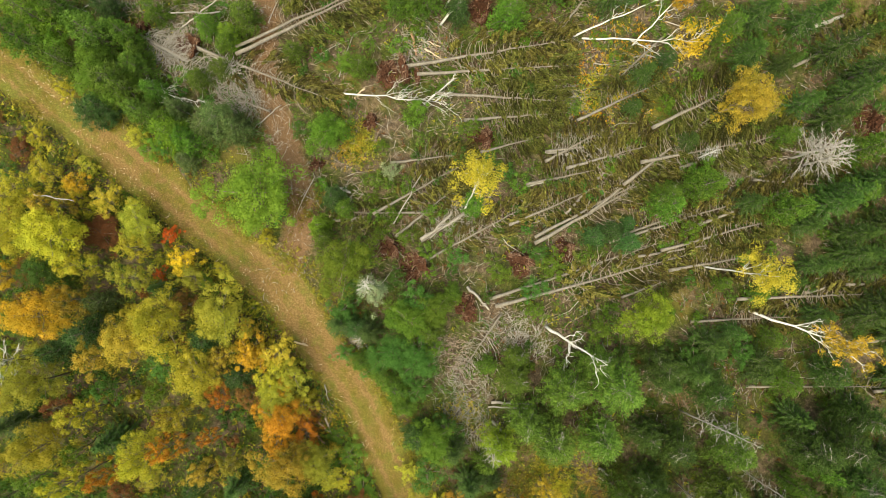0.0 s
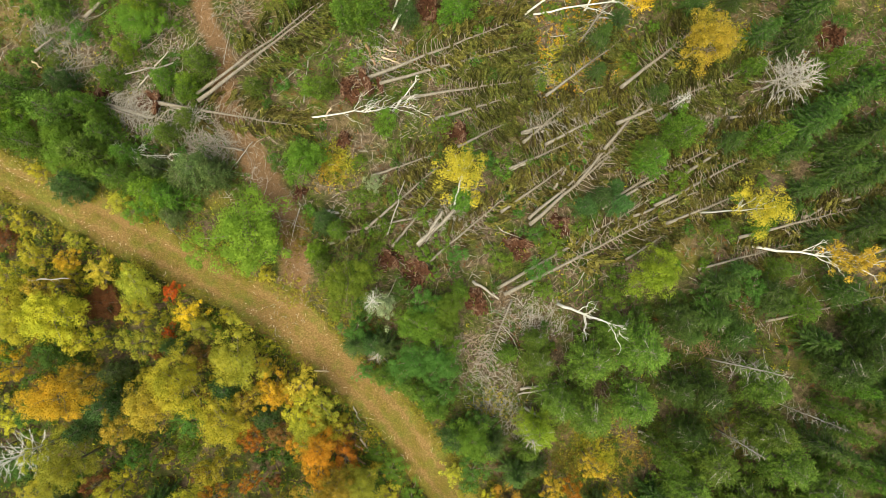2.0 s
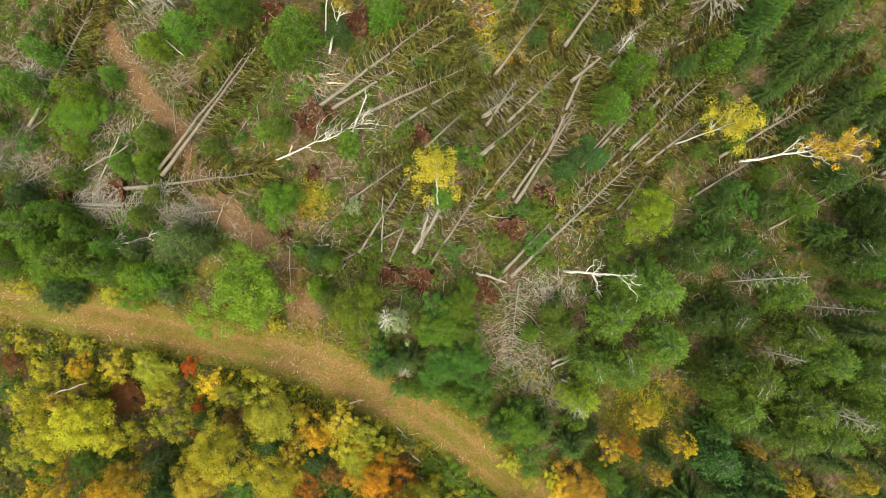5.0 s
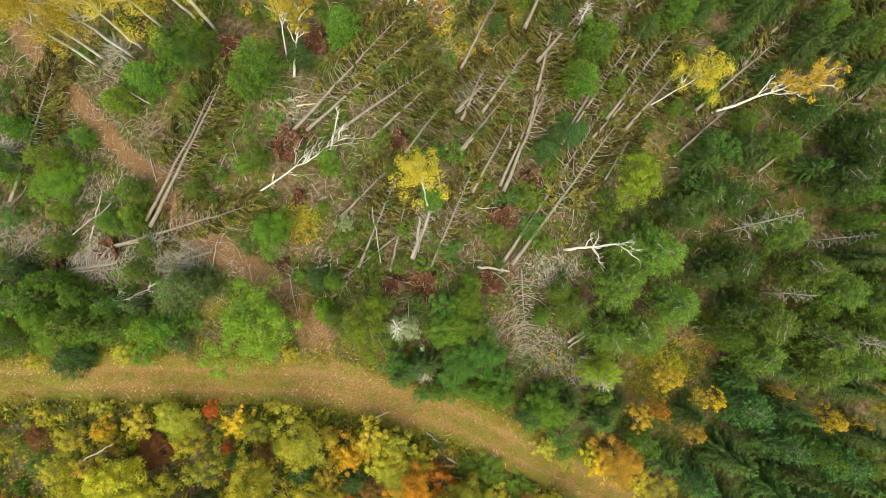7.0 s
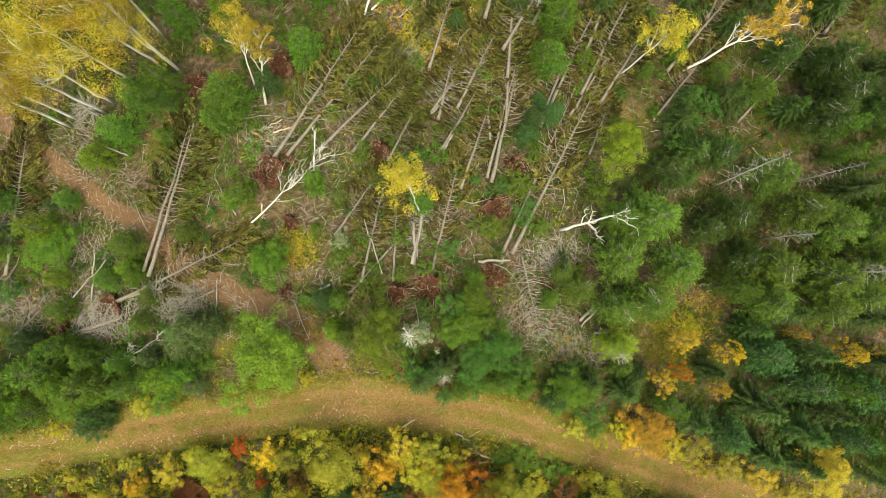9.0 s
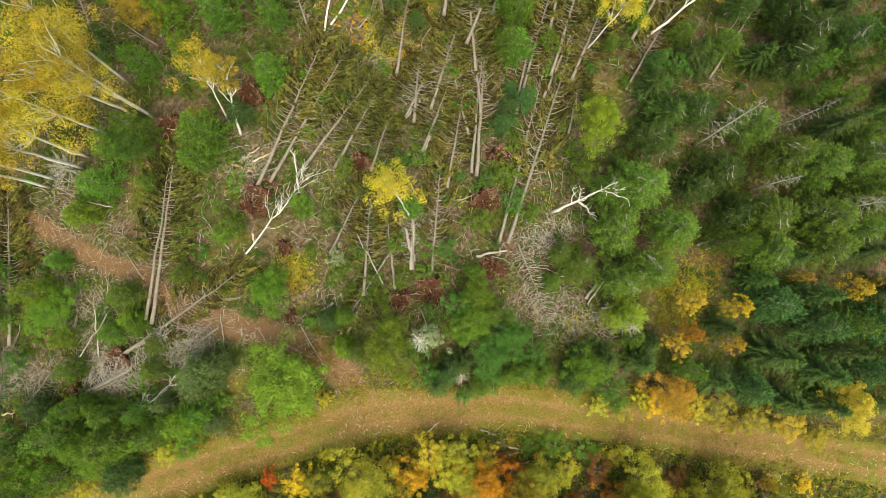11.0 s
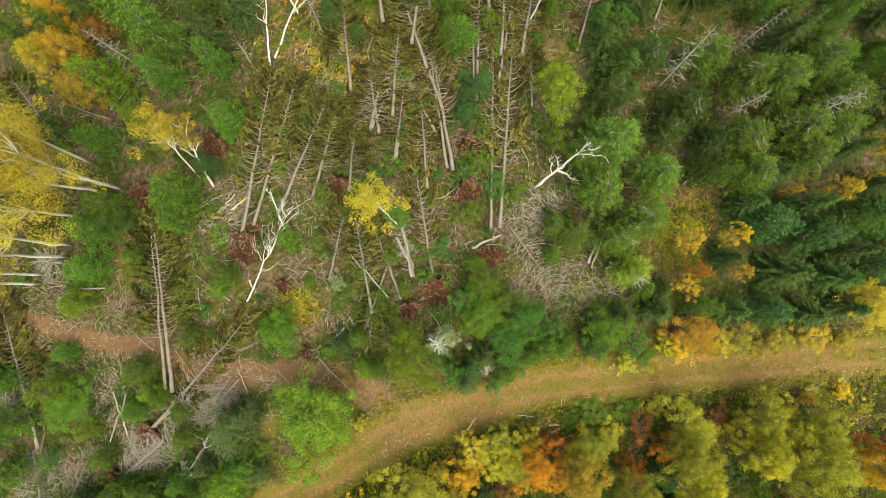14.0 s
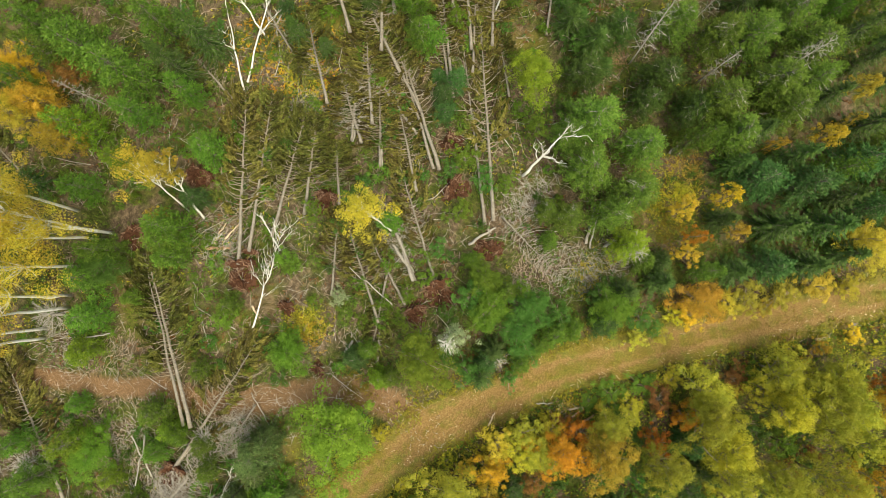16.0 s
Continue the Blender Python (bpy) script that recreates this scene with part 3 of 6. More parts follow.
def conifer_tree(x, y, h, width, hue, where="by the clearing", old=False, tip=(0, 0)):
    if old:
        k = spin.randrange(4)
        sh = library("old_conifer%d" % k, lambda: tufted_conifer(300 + k, h=15.0, r=2.5, bare=0.22, taper=0.55, whorls=24, limbs=9, per=30, needle=0.13, tuft=0.42, ragged=0.26, dead=9))
        m = at(x, y, spin.uniform(0, 360), width / 5.7, h / 15.0, tip)
        return thing("tall_spruce_tree", sh, {"trunk": BARK, "crown": LEAF[hue], "dead_branch": DEAD}, m, "tall ragged spruce with %s needles and bare grey lower branches" % HUE_WORDS[hue], "spruce tree", "tall spruces")
    if hue in ("spruce", "larch", "young", "fresh", "greygreen", "bluefir"):
        k = spin.randrange(6)
        sh = library("tufted_conifer%d" % k, lambda: tufted_conifer(260 + k, h=8.0, r=1.8, taper=0.5 + 0.05 * k))
        m = at(x, y, spin.uniform(0, 360), width / 4.3, h / 8.0, tip)
        return thing("spruce_tree", sh, {"trunk": BARK, "crown": LEAF[hue]}, m, "bushy %s young spruce with tufted boughs %s" % (HUE_WORDS[hue], where), "spruce tree", "young spruces")
    k = spin.randrange(5)
    sh = library("conifer%d" % k, lambda: conifer(200 + k))
    m = at(x, y, spin.uniform(0, 360), width / 3.4, h / 8.0, tip)
    return thing("fir_tree", sh, {"trunk": BARK, "crown": LEAF[hue]}, m, "young %s fir with layered boughs %s" % (HUE_WORDS[hue], where), "fir tree", "young firs")


def shrub(x, y, r, h, hue, where="among the fallen trunks"):
    k = spin.randrange(4)
    sh = library("shrub%d" % k, lambda: bush(400 + k))
    ob = new("shrub", sh["shrub"])
    ob.matrix_world = at(x, y, spin.uniform(0, 360), r / 1.2, h / 1.6)
    for slot, mat in zip(ob.material_slots, (TWIG, LEAF[hue])):
        slot.link, slot.material = "OBJECT", mat
    PLACED.append((x, y, "shrub"))
    return tagged(ob, "low %s shrub growing %s" % (HUE_WORDS[hue], where), "shrub", "shrubs")


def dead_tree(x, y, h, spread, label, mat=None, tip=(0, 0)):
    k = spin.randrange(3)
    fan = "fan" in label
    sh = library("snag%d%s" % (k, "_fan" * fan), lambda: snag(500 + k, fan=1.0, twigs=11) if fan else snag(500 + k))
    return thing("dead_tree", sh, {"*": mat or DEAD}, at(x, y, spin.uniform(0, 360), spread / 2.0, h / 9.0, tip), label, "dead tree")


def windthrow(x0, y0, x1, y1, width=3.8, kind="brown", double=False, plate=0.0):
    """A fallen spruce with its base at (x0, y0) and its tip at (x1, y1)."""
    length, turn = math.hypot(x1 - x0, y1 - y0), math.degrees(math.atan2(y1 - y0, x1 - x0))
    k = spin.randrange(3)
    key = "fallen_%s%s%d" % (kind, "_double" if double else "", k)
    how = {"brown": dict(needles=1.35, bare=0.36, grey=0.5, curl=1.0), "half": dict(needles=0.9, bare=0.36, rb=0.17, grey=0.5), "bare": dict(needles=-0.5, bare=0.12, curl=0.7, rb=0.13), "pole": dict(needles=0.35, bare=0.58, rb=0.17)}[kind]
    sh = library(key, lambda: fallen_spruce(600 + 7 * k + len(kind), double=double, **how))
    w = width / 3.8
    m = at(x0, y0, turn) @ Matrix.Diagonal((length / 15.0, w, w, 1))
    say = {"brown": "windthrown spruce on the ground, needles wilted olive-brown", "half": "fallen spruce with half its needles gone and a pale trunk",
           "bare": "fallen dead spruce with curved bare grey boughs", "pole": "long fallen spruce trunk, bare and pale, tufted at its tip"}[kind]
    t = thing("fallen_spruce", sh, {"trunk": BARK, "bough": DEAD if kind == "bare" else TWIG, "needles": LEAF["fading" if spin.random() < 0.4 else "wilted"]}, m, say, "fallen tree", "fallen spruces")
    if plate:
        sh = library("root_plate%d" % (k % 2), lambda: root_plate(700 + k % 2))
        ux, uy = (x1 - x0) / length, (y1 - y0) / length
        soil_pit(x0 - 1.1 * ux, y0 - 1.1 * uy, plate)
        p = thing("root_plate", sh, {"soil": ROOTS, "root": ROOTWOOD}, at(x0 - 0.2 * ux, y0 - 0.2 * uy, turn, plate / 1.2, plate / 1.2) @ pose(0, 0, 0.1, 0, 25, 0), "upturned red-brown root plate of a fallen spruce", "root plate", "root plates")
    return t


def log(name, x0, y0, x1, y1, r, mat, label, z0=0.15, z1=0.15, bend=0.05, category="log"):
    """A single stem on the ground with a rough, broken end."""
    global rng
    rng = np.random.default_rng(int(abs(x0 * 31 + y0 * 17) * 10))
    sh = Shape()
    d = np.array([x1 - x0, y1 - y0, 0.0])
    pts = bend_line((0, 0, z0 + r), (*d[:2], z1 + r * 0.6), 8, 0, bend)
    sh.tube(pts, np.linspace(r, r * 0.62, 8), 8, 0.08)
    for k in range(4):
        q = pts[rng.integers(2, 7)]
        sh.tube([q, q + unit(rng.normal(size=3) * (1, 1, 0.4) + (0, 0, 0.5)) * rng.uniform(0.2, 0.7)], [r * 0.28, r * 0.1], 4)
    ob = new(name, sh.mesh(name, mat, True))
    ob.matrix_world = Matrix.Translation((x0, y0, float(ground_z(x0, y0))))
    return tagged(ob, label, category)


def white_stem(x0, y0, x1, y1, r, label, crown="", z1=0.6, arms=9, spread=0.2, seed=1, mat=None):
    """A fallen or leaning birch stem that forks into bare limbs, with or without leaves at its end."""
    global rng
    rng = np.random.default_rng(800 + seed)
    wood, leaves = Shape(), Shape()
    d = np.array([x1 - x0, y1 - y0, z1 - 0.2])
    L = np.linalg.norm(d)
    side = unit(np.array([-d[1], d[0], 0]))
    main = bend_line((0, 0, 0.15 + r), (0, 0, 0.15 + r) + d, 9, -0.15, 0.009 * L)
    wood.tube(main, np.linspace(r, r * 0.3, 9), 7, 0.06)
    for k in range(arms):
        i = int(rng.integers(3, 9))
        e = main[i] + d / L * rng.uniform(0.1, 0.3) * L + side * rng.uniform(-1, 1) * spread * L + (0, 0, rng.uniform(0, 0.12) * L)
        arm = bend_line(main[i], e, 6, -0.02 * L, 0.014 * L)
        wood.tube(arm, np.linspace(r * 0.36, r * 0.1, 6), 5)
        for j in range(5):
            q = arm[rng.integers(2, 6)]
            w = q + unit(d / L + rng.normal(size=3) * 0.8) * rng.uniform(0.06, 0.14) * L
            wood.tube(bend_line(q, w, 3, 0, 0.02), [r * 0.15, r * 0.11, r * 0.06], 4)
            if crown and i > 4:
                leaf_ball(leaves, w, 0.05 * L, 46, 0.09, 0.8)
    parts = {"trunk": wood}
    if crown:
        leaf_ball(leaves, main[-1], 0.06 * L, 120, 0.09, 0.8)
        parts["crown"] = leaves
    meshes = {n: s.mesh("birch_stem_" + n, WHITE, n == "trunk") for n, s in parts.items()}
    return thing("fallen_birch", meshes, {"trunk": mat or WHITE, "crown": LEAF[crown or "gold"]}, Matrix.Translation((x0, y0, float(ground_z(x0, y0)))), label, "fallen birch")


def standing_birch(x, y, h, tip, hue, label, width=4.0):
    k = spin.randrange(3)
    thin = h > 13
    sh = library("birch%d%s" % (k, "_thin" * thin), lambda: birch(900 + k, start=0.5, forks=3, clumps=44, per=230, leaf=0.052) if thin else birch(900 + k, start=0.5))
    return thing("birch_tree", sh, {"trunk": WHITE, "crown": LEAF[hue]}, at(x, y, spin.uniform(0, 360), width / 4.0, h / 14.0, tip), label, "birch tree", "birches")


# ---- ground, road, skid trail ----
ROAD_LINE = [(-90, 35), (-62, 26), (-44, 17.9), (-38.3, 15.4), (-34.7, 14.1), (-30.4, 12.4), (-25.7, 10.4), (-22.4, 8.9), (-17.6, 6.7), (-13.2, 4.7), (-8.6, 1.0), (-5.0, -1.6), (-2.9, -3.7), (-0.2, -6.9), (1.7, -8.9), (7.2, -15.5), (13.5, -23.1), (24, -36), (50, -66)]
SKID_LINE = [(-26.6, 43.8), (-24.1, 36.2), (-22.3, 31.1), (-20.6, 27.4), (-19.9, 23.8), (-17.5, 19.2), (-15.5, 16.2), (-13.7, 13.1), (-12.8, 10.1), (-12.8, 6.6), (-13.6, 4.8)]


def smooth_line(pts, step):
    """A Catmull-Rom line through pts, sampled about every step metres."""
    p = [Vector(q) for q in pts]
    p = [p[0] * 2 - p[1]] + p + [p[-1] * 2 - p[-2]]
    out = []
    for i in range(1, len(p) - 2):
        n = max(2, int((p[i + 1] - p[i]).length / step))
        for k in range(n):
            t = k / n
            out.append(0.5 * ((2 * p[i]) + (p[i + 1] - p[i - 1]) * t + (2 * p[i - 1] - 5 * p[i] + 4 * p[i + 1] - p[i + 2]) * t * t + (3 * p[i] - p[i - 1] - 3 * p[i + 1] + p[i + 2]) * t**3))
    return np.array([tuple(q) for q in out + [p[-2]]])


ROAD, SKID = smooth_line(ROAD_LINE, 0.6), smooth_line(SKID_LINE, 0.6)


def distance_to(line, x, y):
    d = np.full(np.shape(x), 1e9)
    for px, py in line:
        d = np.minimum(d, (x - px) ** 2 + (y - py) ** 2)
    return np.sqrt(d)


def attribute(me, name, values):
    a = me.attributes.new(name, "FLOAT", "POINT")
    a.data.foreach_set("value", np.asarray(values, np.float32))


def build_ground():
    fine = np.arange(-60, 62.01, 0.5)
    xs = np.concatenate([[-2500, -700, -250, -140, -90], fine, [90, 140, 250, 700, 2500]])
    ys = xs
    X, Y = np.meshgrid(xs, ys)
    near = np.exp(-np.maximum(0, np.hypot(X, Y) - 80) / 30)
    rough = np.random.default_rng(3).normal(size=X.shape) * 0.035
    dr, ds = distance_to(ROAD, X, Y), distance_to(SKID, X, Y)
    off = np.clip((dr - 1.8) / 1.3, 0, 1)
    Z = ground_z(X, Y) * near + rough * near * off - 0.10 * np.exp(-((ds / 1.2) ** 2)) - 0.08 * (1 - off)
    n = len(xs)
    faces = [(j * n + i, j * n + i + 1, (j + 1) * n + i + 1, (j + 1) * n + i) for j in range(n - 1) for i in range(n - 1)]
    me = bpy.data.meshes.new("ground")
    me.from_pydata(np.stack([X, Y, Z], -1).reshape(-1, 3).tolist(), [], faces)
    me.polygons.foreach_set("use_smooth", [True] * len(me.polygons))
    attribute(me, "wear", np.clip(1.2 - ds / np.interp(Y, [18, 30], [1.8, 1.15]), 0, 1).ravel())
    me.materials.append(ground_material())
    tagged(new("ground", me), "forest floor of needle litter, moss and bare soil", "ground", kind="structure")


def build_road():
    r = np.random.default_rng(5)
    line = ROAD
    way = unit(np.gradient(line, axis=0))
    side = np.stack([-way[:, 1], way[:, 0]], 1)
    cross = np.linspace(-1, 1, 23)
    wob = np.convolve(r.normal(size=len(line) + 20), np.ones(9) / 9, "same")[: len(line)]
    wob2 = np.convolve(r.normal(size=len(line) + 20), np.ones(5) / 5, "same")[: len(line)]
    verts, wear = [], []
    for i, (p, s) in enumerate(zip(line, side)):
        for c in cross:
            half = 2.15 + (0.7 * wob[i] if c < 0 else 0.6 * wob2[i])
            q = p + s * c * half
            rut = math.exp(-(((abs(c * half) - 0.78) / 0.34) ** 2))
            edge = max(0.0, abs(c) - 0.82) / 0.18
            z = float(ground_z(*q)) + 0.02 - 0.055 * rut - 0.12 * edge**2 + r.normal() * 0.008
            verts.append((q[0], q[1], z))
            wear.append(0.33 + 0.3 * rut + 0.1 * math.exp(-((c * half / 0.4) ** 2)) + 0.28 * wob[i] - 0.4 * edge)
    m = len(cross)
    faces = [(i * m + k, i * m + k + 1, (i + 1) * m + k + 1, (i + 1) * m + k) for i in range(len(line) - 1) for k in range(m - 1)]
    me = bpy.data.meshes.new("road")
    me.from_pydata(verts, [], [f[::-1] for f in faces])
    me.polygons.foreach_set("use_smooth", [True] * len(me.polygons))
    attribute(me, "wear", np.clip(wear, 0, 1))
    me.materials.append(road_material())
    tagged(new("road", me), "grassy dirt forest track with two worn wheel ruts", "road", kind="structure")


build_ground()
build_road()


# ---- undergrowth, slash and leaf litter ----
def inside(poly, x, y):
    p = np.array(poly)
    q = np.roll(p, -1, 0)
    hit = np.zeros(np.shape(x), bool)
    for (ax, ay), (bx, by) in zip(p, q):
        hit ^= ((ay > y) != (by > y)) & (x < (bx - ax) * (y - ay) / (by - ay + 1e-9) + ax)
    return hit


def scatter(seed, count, box, keep):
    """Random places in a box that keep() accepts."""
    r = np.random.default_rng(seed)
    x, y = r.uniform(box[0], box[1], count), r.uniform(box[2], box[3], count)
    ok = keep(x, y)
    return x[ok], y[ok]


def patch(x, y, scale, seed):
    return np.sin(x * scale + seed) * np.cos(y * scale * 1.13 - seed * 0.7) + 0.6 * np.sin((x + y) * scale * 2.1 + seed * 1.9)


def leaf_stuff(name, label, category, hue, x, y, size, height, seed, tufts=6):
    """Low plants: small tufts of leaves in one mesh."""
    global rng
    rng = np.random.default_rng(seed)
    x, y = np.repeat(x, tufts), np.repeat(y, tufts)
    n = len(x)
    a, rr = rng.uniform(0, 6.28, n), rng.uniform(0, size * 1.3, n)
    x, y = x + np.cos(a) * rr, y + np.sin(a) * rr
    z = ground_z(x, y) + rng.uniform(0.05, 1.0, n) * height
    d = unit(np.stack([np.cos(a), np.sin(a), rng.uniform(-0.3, 0.6, n)], 1))
    sh = Shape()
    s = size * rng.uniform(0.5, 1.15, n)
    sh.leaves(np.stack([x, y, z], 1), d, np.cross(d, rand_dirs(n, 1.2)), s, s * 0.5)
    tagged(new(name, sh.mesh(name, LEAF[hue])), label, category, kind="stuff")


AREA = (-50, 52, -36, 60)
off_road = lambda x, y: (distance_to(ROAD, x, y) > 2.1) & (distance_to(SKID, x, y) + 0.35 * patch(x, y, 1.1, 2) > 1.25)
x, y = scatter(21, 62000, AREA, lambda x, y: off_road(x, y) & (patch(x, y, 0.33, 1) + 0.5 * patch(x, y, 1.3, 5) > -0.35))
leaf_stuff("green_undergrowth", "low green seedlings and forest plants covering the floor", "undergrowth", "green", x, y, 0.17, 0.4, 31, 7)
x, y = scatter(22, 30000, AREA, lambda x, y: off_road(x, y) & (patch(x, y, 0.27, 4) + 0.5 * patch(x, y, 1.1, 3) > 0.3))
leaf_stuff("blue_green_undergrowth", "low blue-green seedlings on the forest floor", "undergrowth", "bluegreen", x, y, 0.2, 0.45, 32, 7)
x, y = scatter(23, 15000, AREA, lambda x, y: off_road(x, y) & (patch(x, y, 0.22, 9) > 0.5))
leaf_stuff("olive_undergrowth", "low olive-yellow autumn plants and ferns", "undergrowth", "olive", x, y, 0.16, 0.3, 33, 7)
x, y = scatter(24, 14000, AREA, lambda x, y: off_road(x, y) & (patch(x, y, 0.25, 14) > 0.3))
leaf_stuff("rust_undergrowth", "rust-brown bracken and fallen leaves", "undergrowth", "rust", x, y, 0.2, 0.3, 34, 6)
x, y = scatter(25, 2600, (4, 16, 24, 38), lambda x, y: np.hypot((x - 10.5) / 4.2, (y - 31) / 5.0) < 1 + 0.3 * patch(x, y, 0.7, 2))
leaf_stuff("golden_ferns", "dull golden ferns in an open patch", "ferns", "amber", x[::2], y[::2], 0.17, 0.25, 35, 7)
leaf_stuff("red_ferns", "reddish orange ferns in an open patch", "ferns", "orange", x[1::5], y[1::5], 0.2, 0.35, 36, 5)
x, y = scatter(26, 130000, AREA, lambda x, y: (distance_to(ROAD, x, y) < 3.6) & (distance_to(ROAD, x, y) + 0.5 * patch(x, y, 0.9, 8) > 1.6))
leaf_stuff("verge_grass", "dry autumn grass along the edges of the track", "grass", "grass", x[:14000], y[:14000], 0.22, 0.22, 37, 5)
x, y = scatter(27, 130000, AREA, lambda x, y: (distance_to(ROAD, x, y) < 2.6) & (patch(x, y, 0.5, 3) > -0.2) & (np.abs(distance_to(ROAD, x, y) - 0.95) > 0.35))
leaf_stuff("track_grass", "short dry grass growing between the ruts", "grass", "grass", x[:5000], y[:5000], 0.13, 0.06, 38, 4)


def slash(name, label, seed, x, y, material, long):
    """Broken branches lying about, each a thin tapered stick."""
    global rng
    rng = np.random.default_rng(seed)
    sh = Shape()
    for px, py in zip(x, y):
        a, L = rng.uniform(0, 6.28), long * rng.uniform(0.35, 1.3)
        z = float(ground_z(px, py)) + rng.uniform(0.04, 0.4)
        d = np.array([math.cos(a), math.sin(a), rng.uniform(-0.15, 0.15)]) * L
        p = np.array([px, py, z])
        bow = np.array([-d[1], d[0], 0]) * rng.uniform(-0.12, 0.12)
        sh.tube([p - d / 2, p + bow, p + d / 2], np.array([0.03, 0.022, 0.008]) * (0.5 + 0.35 * L), 3)
    tagged(new(name, sh.mesh(name, material)), label, "slash", kind="stuff")


in_clearing = lambda x, y: (distance_to(ROAD, x, y) > 4.5) & (inside([(-44, 26), (-14, 12), (-2, 6), (10, -2), (26, 2), (40, 14), (40, 44), (10, 50), (-30, 46)], x, y))
x, y = scatter(41, 9000, AREA, lambda x, y: in_clearing(x, y) & (patch(x, y, 0.3, 6) > 0.0))
slash("grey_slash", "weathered grey broken branches littering the clearing", 42, x[:4200], y[:4200], DEAD, 1.0)
x, y = scatter(43, 5000, AREA, lambda x, y: in_clearing(x, y))
slash("brown_slash", "brown broken branches and twigs on the forest floor", 44, x[:1800], y[:1800], TWIG, 1.2)
x, y = scatter(55, 40000, AREA, lambda x, y: in_clearing(x, y) & (patch(x, y, 0.42, 12) > -0.25))
slash("fine_slash", "fine pale twigs and splinters strewn over the clearing", 56, x[:16000], y[:16000], SPLINTERS, 0.5)
x, y = scatter(49, 600, AREA, in_clearing)
slash("thin_poles", "thin pale dead poles lying across the clearing", 50, x[:110], y[:110], DEAD, 3.6)
x, y = scatter(45, 60000, AREA, lambda x, y: distance_to(SKID, x, y) < 1.7)
slash("trail_slash", "pale broken twigs scattered on the skid trail", 46, x[:520], y[:520], DEAD, 0.38)
x, y = scatter(47, 60000, AREA, lambda x, y: (distance_to(ROAD, x, y) < 3.6) & (distance_to(ROAD, x, y) > 0.6))
slash("track_twigs", "pale twigs lying along the track", 48, x[:420], y[:420], RAW, 0.45)


def chips(name, label, seed, x, y, material, size):
    """Small angular stones and wood chips."""
    global rng
    rng = np.random.default_rng(seed)
    sh = Shape()
    for px, py in zip(x, y):
        s = size * rng.uniform(0.4, 1.5)
        p = np.array([px, py, float(ground_z(px, py)) + 0.01])
        v = p + np.array([(-1, -0.6, 0), (0.9, -0.8, 0), (1, 0.7, 0), (-0.8, 0.9, 0), (0.1, 0, 0.9)]) * rng.uniform(0.5, 1.1, (5, 3)) * s
        sh.add(v, [(0, 1, 4), (1, 2, 4), (2, 3, 4), (3, 0, 4)])
    tagged(new(name, sh.mesh(name, material)), label, "gravel", kind="stuff")


x, y = scatter(61, 60000, AREA, lambda x, y: (distance_to(ROAD, x, y) < 2.2) & (patch(x, y, 0.35, 5) > 0.2))
chips("track_stones", "small pale stones and chips on the track", 62, x[:900], y[:900], RAW, 0.045)
x, y = scatter(63, 60000, AREA, lambda x, y: (distance_to(ROAD, x, y) > 1.9) & (distance_to(ROAD, x, y) + 2 * patch(x, y, 0.5, 7) < 34) & (y < np.interp(x, ROAD[:, 0], ROAD[:, 1])))
leaf_stuff("wood_edge_herbs", "olive and golden herbs along the edge of the wood", "undergrowth", "olive", x[:5200], y[:5200], 0.24, 0.5, 64, 5)
leaf_stuff("wood_floor_herbs", "mid-green herbs and seedlings under the autumn trees", "undergrowth", "green", x[5200:16000], y[5200:16000], 0.24, 0.6, 65, 5)


def soil_pit(x, y, r):
    """Bare torn-up soil: a low, lumpy, ragged mound."""
    global rng
    rng = np.random.default_rng(int(abs(x * 13 + y * 7) * 10))
    n, rings, v, f = 30, 8, [(0, 0, 0.16)], []
    ph = rng.uniform(0, 6.28, 3)
    for i in range(1, rings + 1):
        for k in range(n):
            a = 2 * np.pi * k / n
            rr = r * i / rings * (1 + 0.2 * math.sin(2 * a + ph[0]) + 0.13 * math.sin(3 * a + ph[1]) + 0.1 * math.sin(7 * a + ph[2]) + rng.uniform(-0.08, 0.08))
            px, py = math.cos(a) * rr, math.sin(a) * rr
            v.append((px, py, float(ground_z(x + px, y + py) - ground_z(x, y)) + (0.18 * (1 - (i / rings) ** 2) + rng.uniform(-0.09, 0.13) if i < rings else -0.12)))
    f += [(0, 1 + k, 1 + (k + 1) % n) for k in range(n)]
    f += [(1 + i * n + k, 1 + (i + 1) * n + k, 1 + (i + 1) * n + (k + 1) % n, 1 + i * n + (k + 1) % n) for i in range(rings - 1) for k in range(n)]
    sh = Shape()
    sh.add(v, f)
    ob = new("soil_mound", sh.mesh("soil_mound", ROOTS))
    ob.matrix_world = Matrix.Translation((x, y, float(ground_z(x, y))))
    return tagged(ob, "bare red-brown soil torn up by roots", "soil mound")


def lone_root_plate(x, y, turn, r):
    k = spin.randrange(2)
    sh = library("root_plate%d" % k, lambda: root_plate(700 + k))
    m = at(x, y, turn, r / 1.2, r / 1.2) @ pose(0, 0, 0.1, 0, 28, 0)
    soil_pit(x, y, r * 1.15)
    return thing("root_plate", sh, {"soil": ROOTS, "root": ROOTWOOD}, m, "upturned red-brown root plate beside its soil pit", "root plate", "root plates")


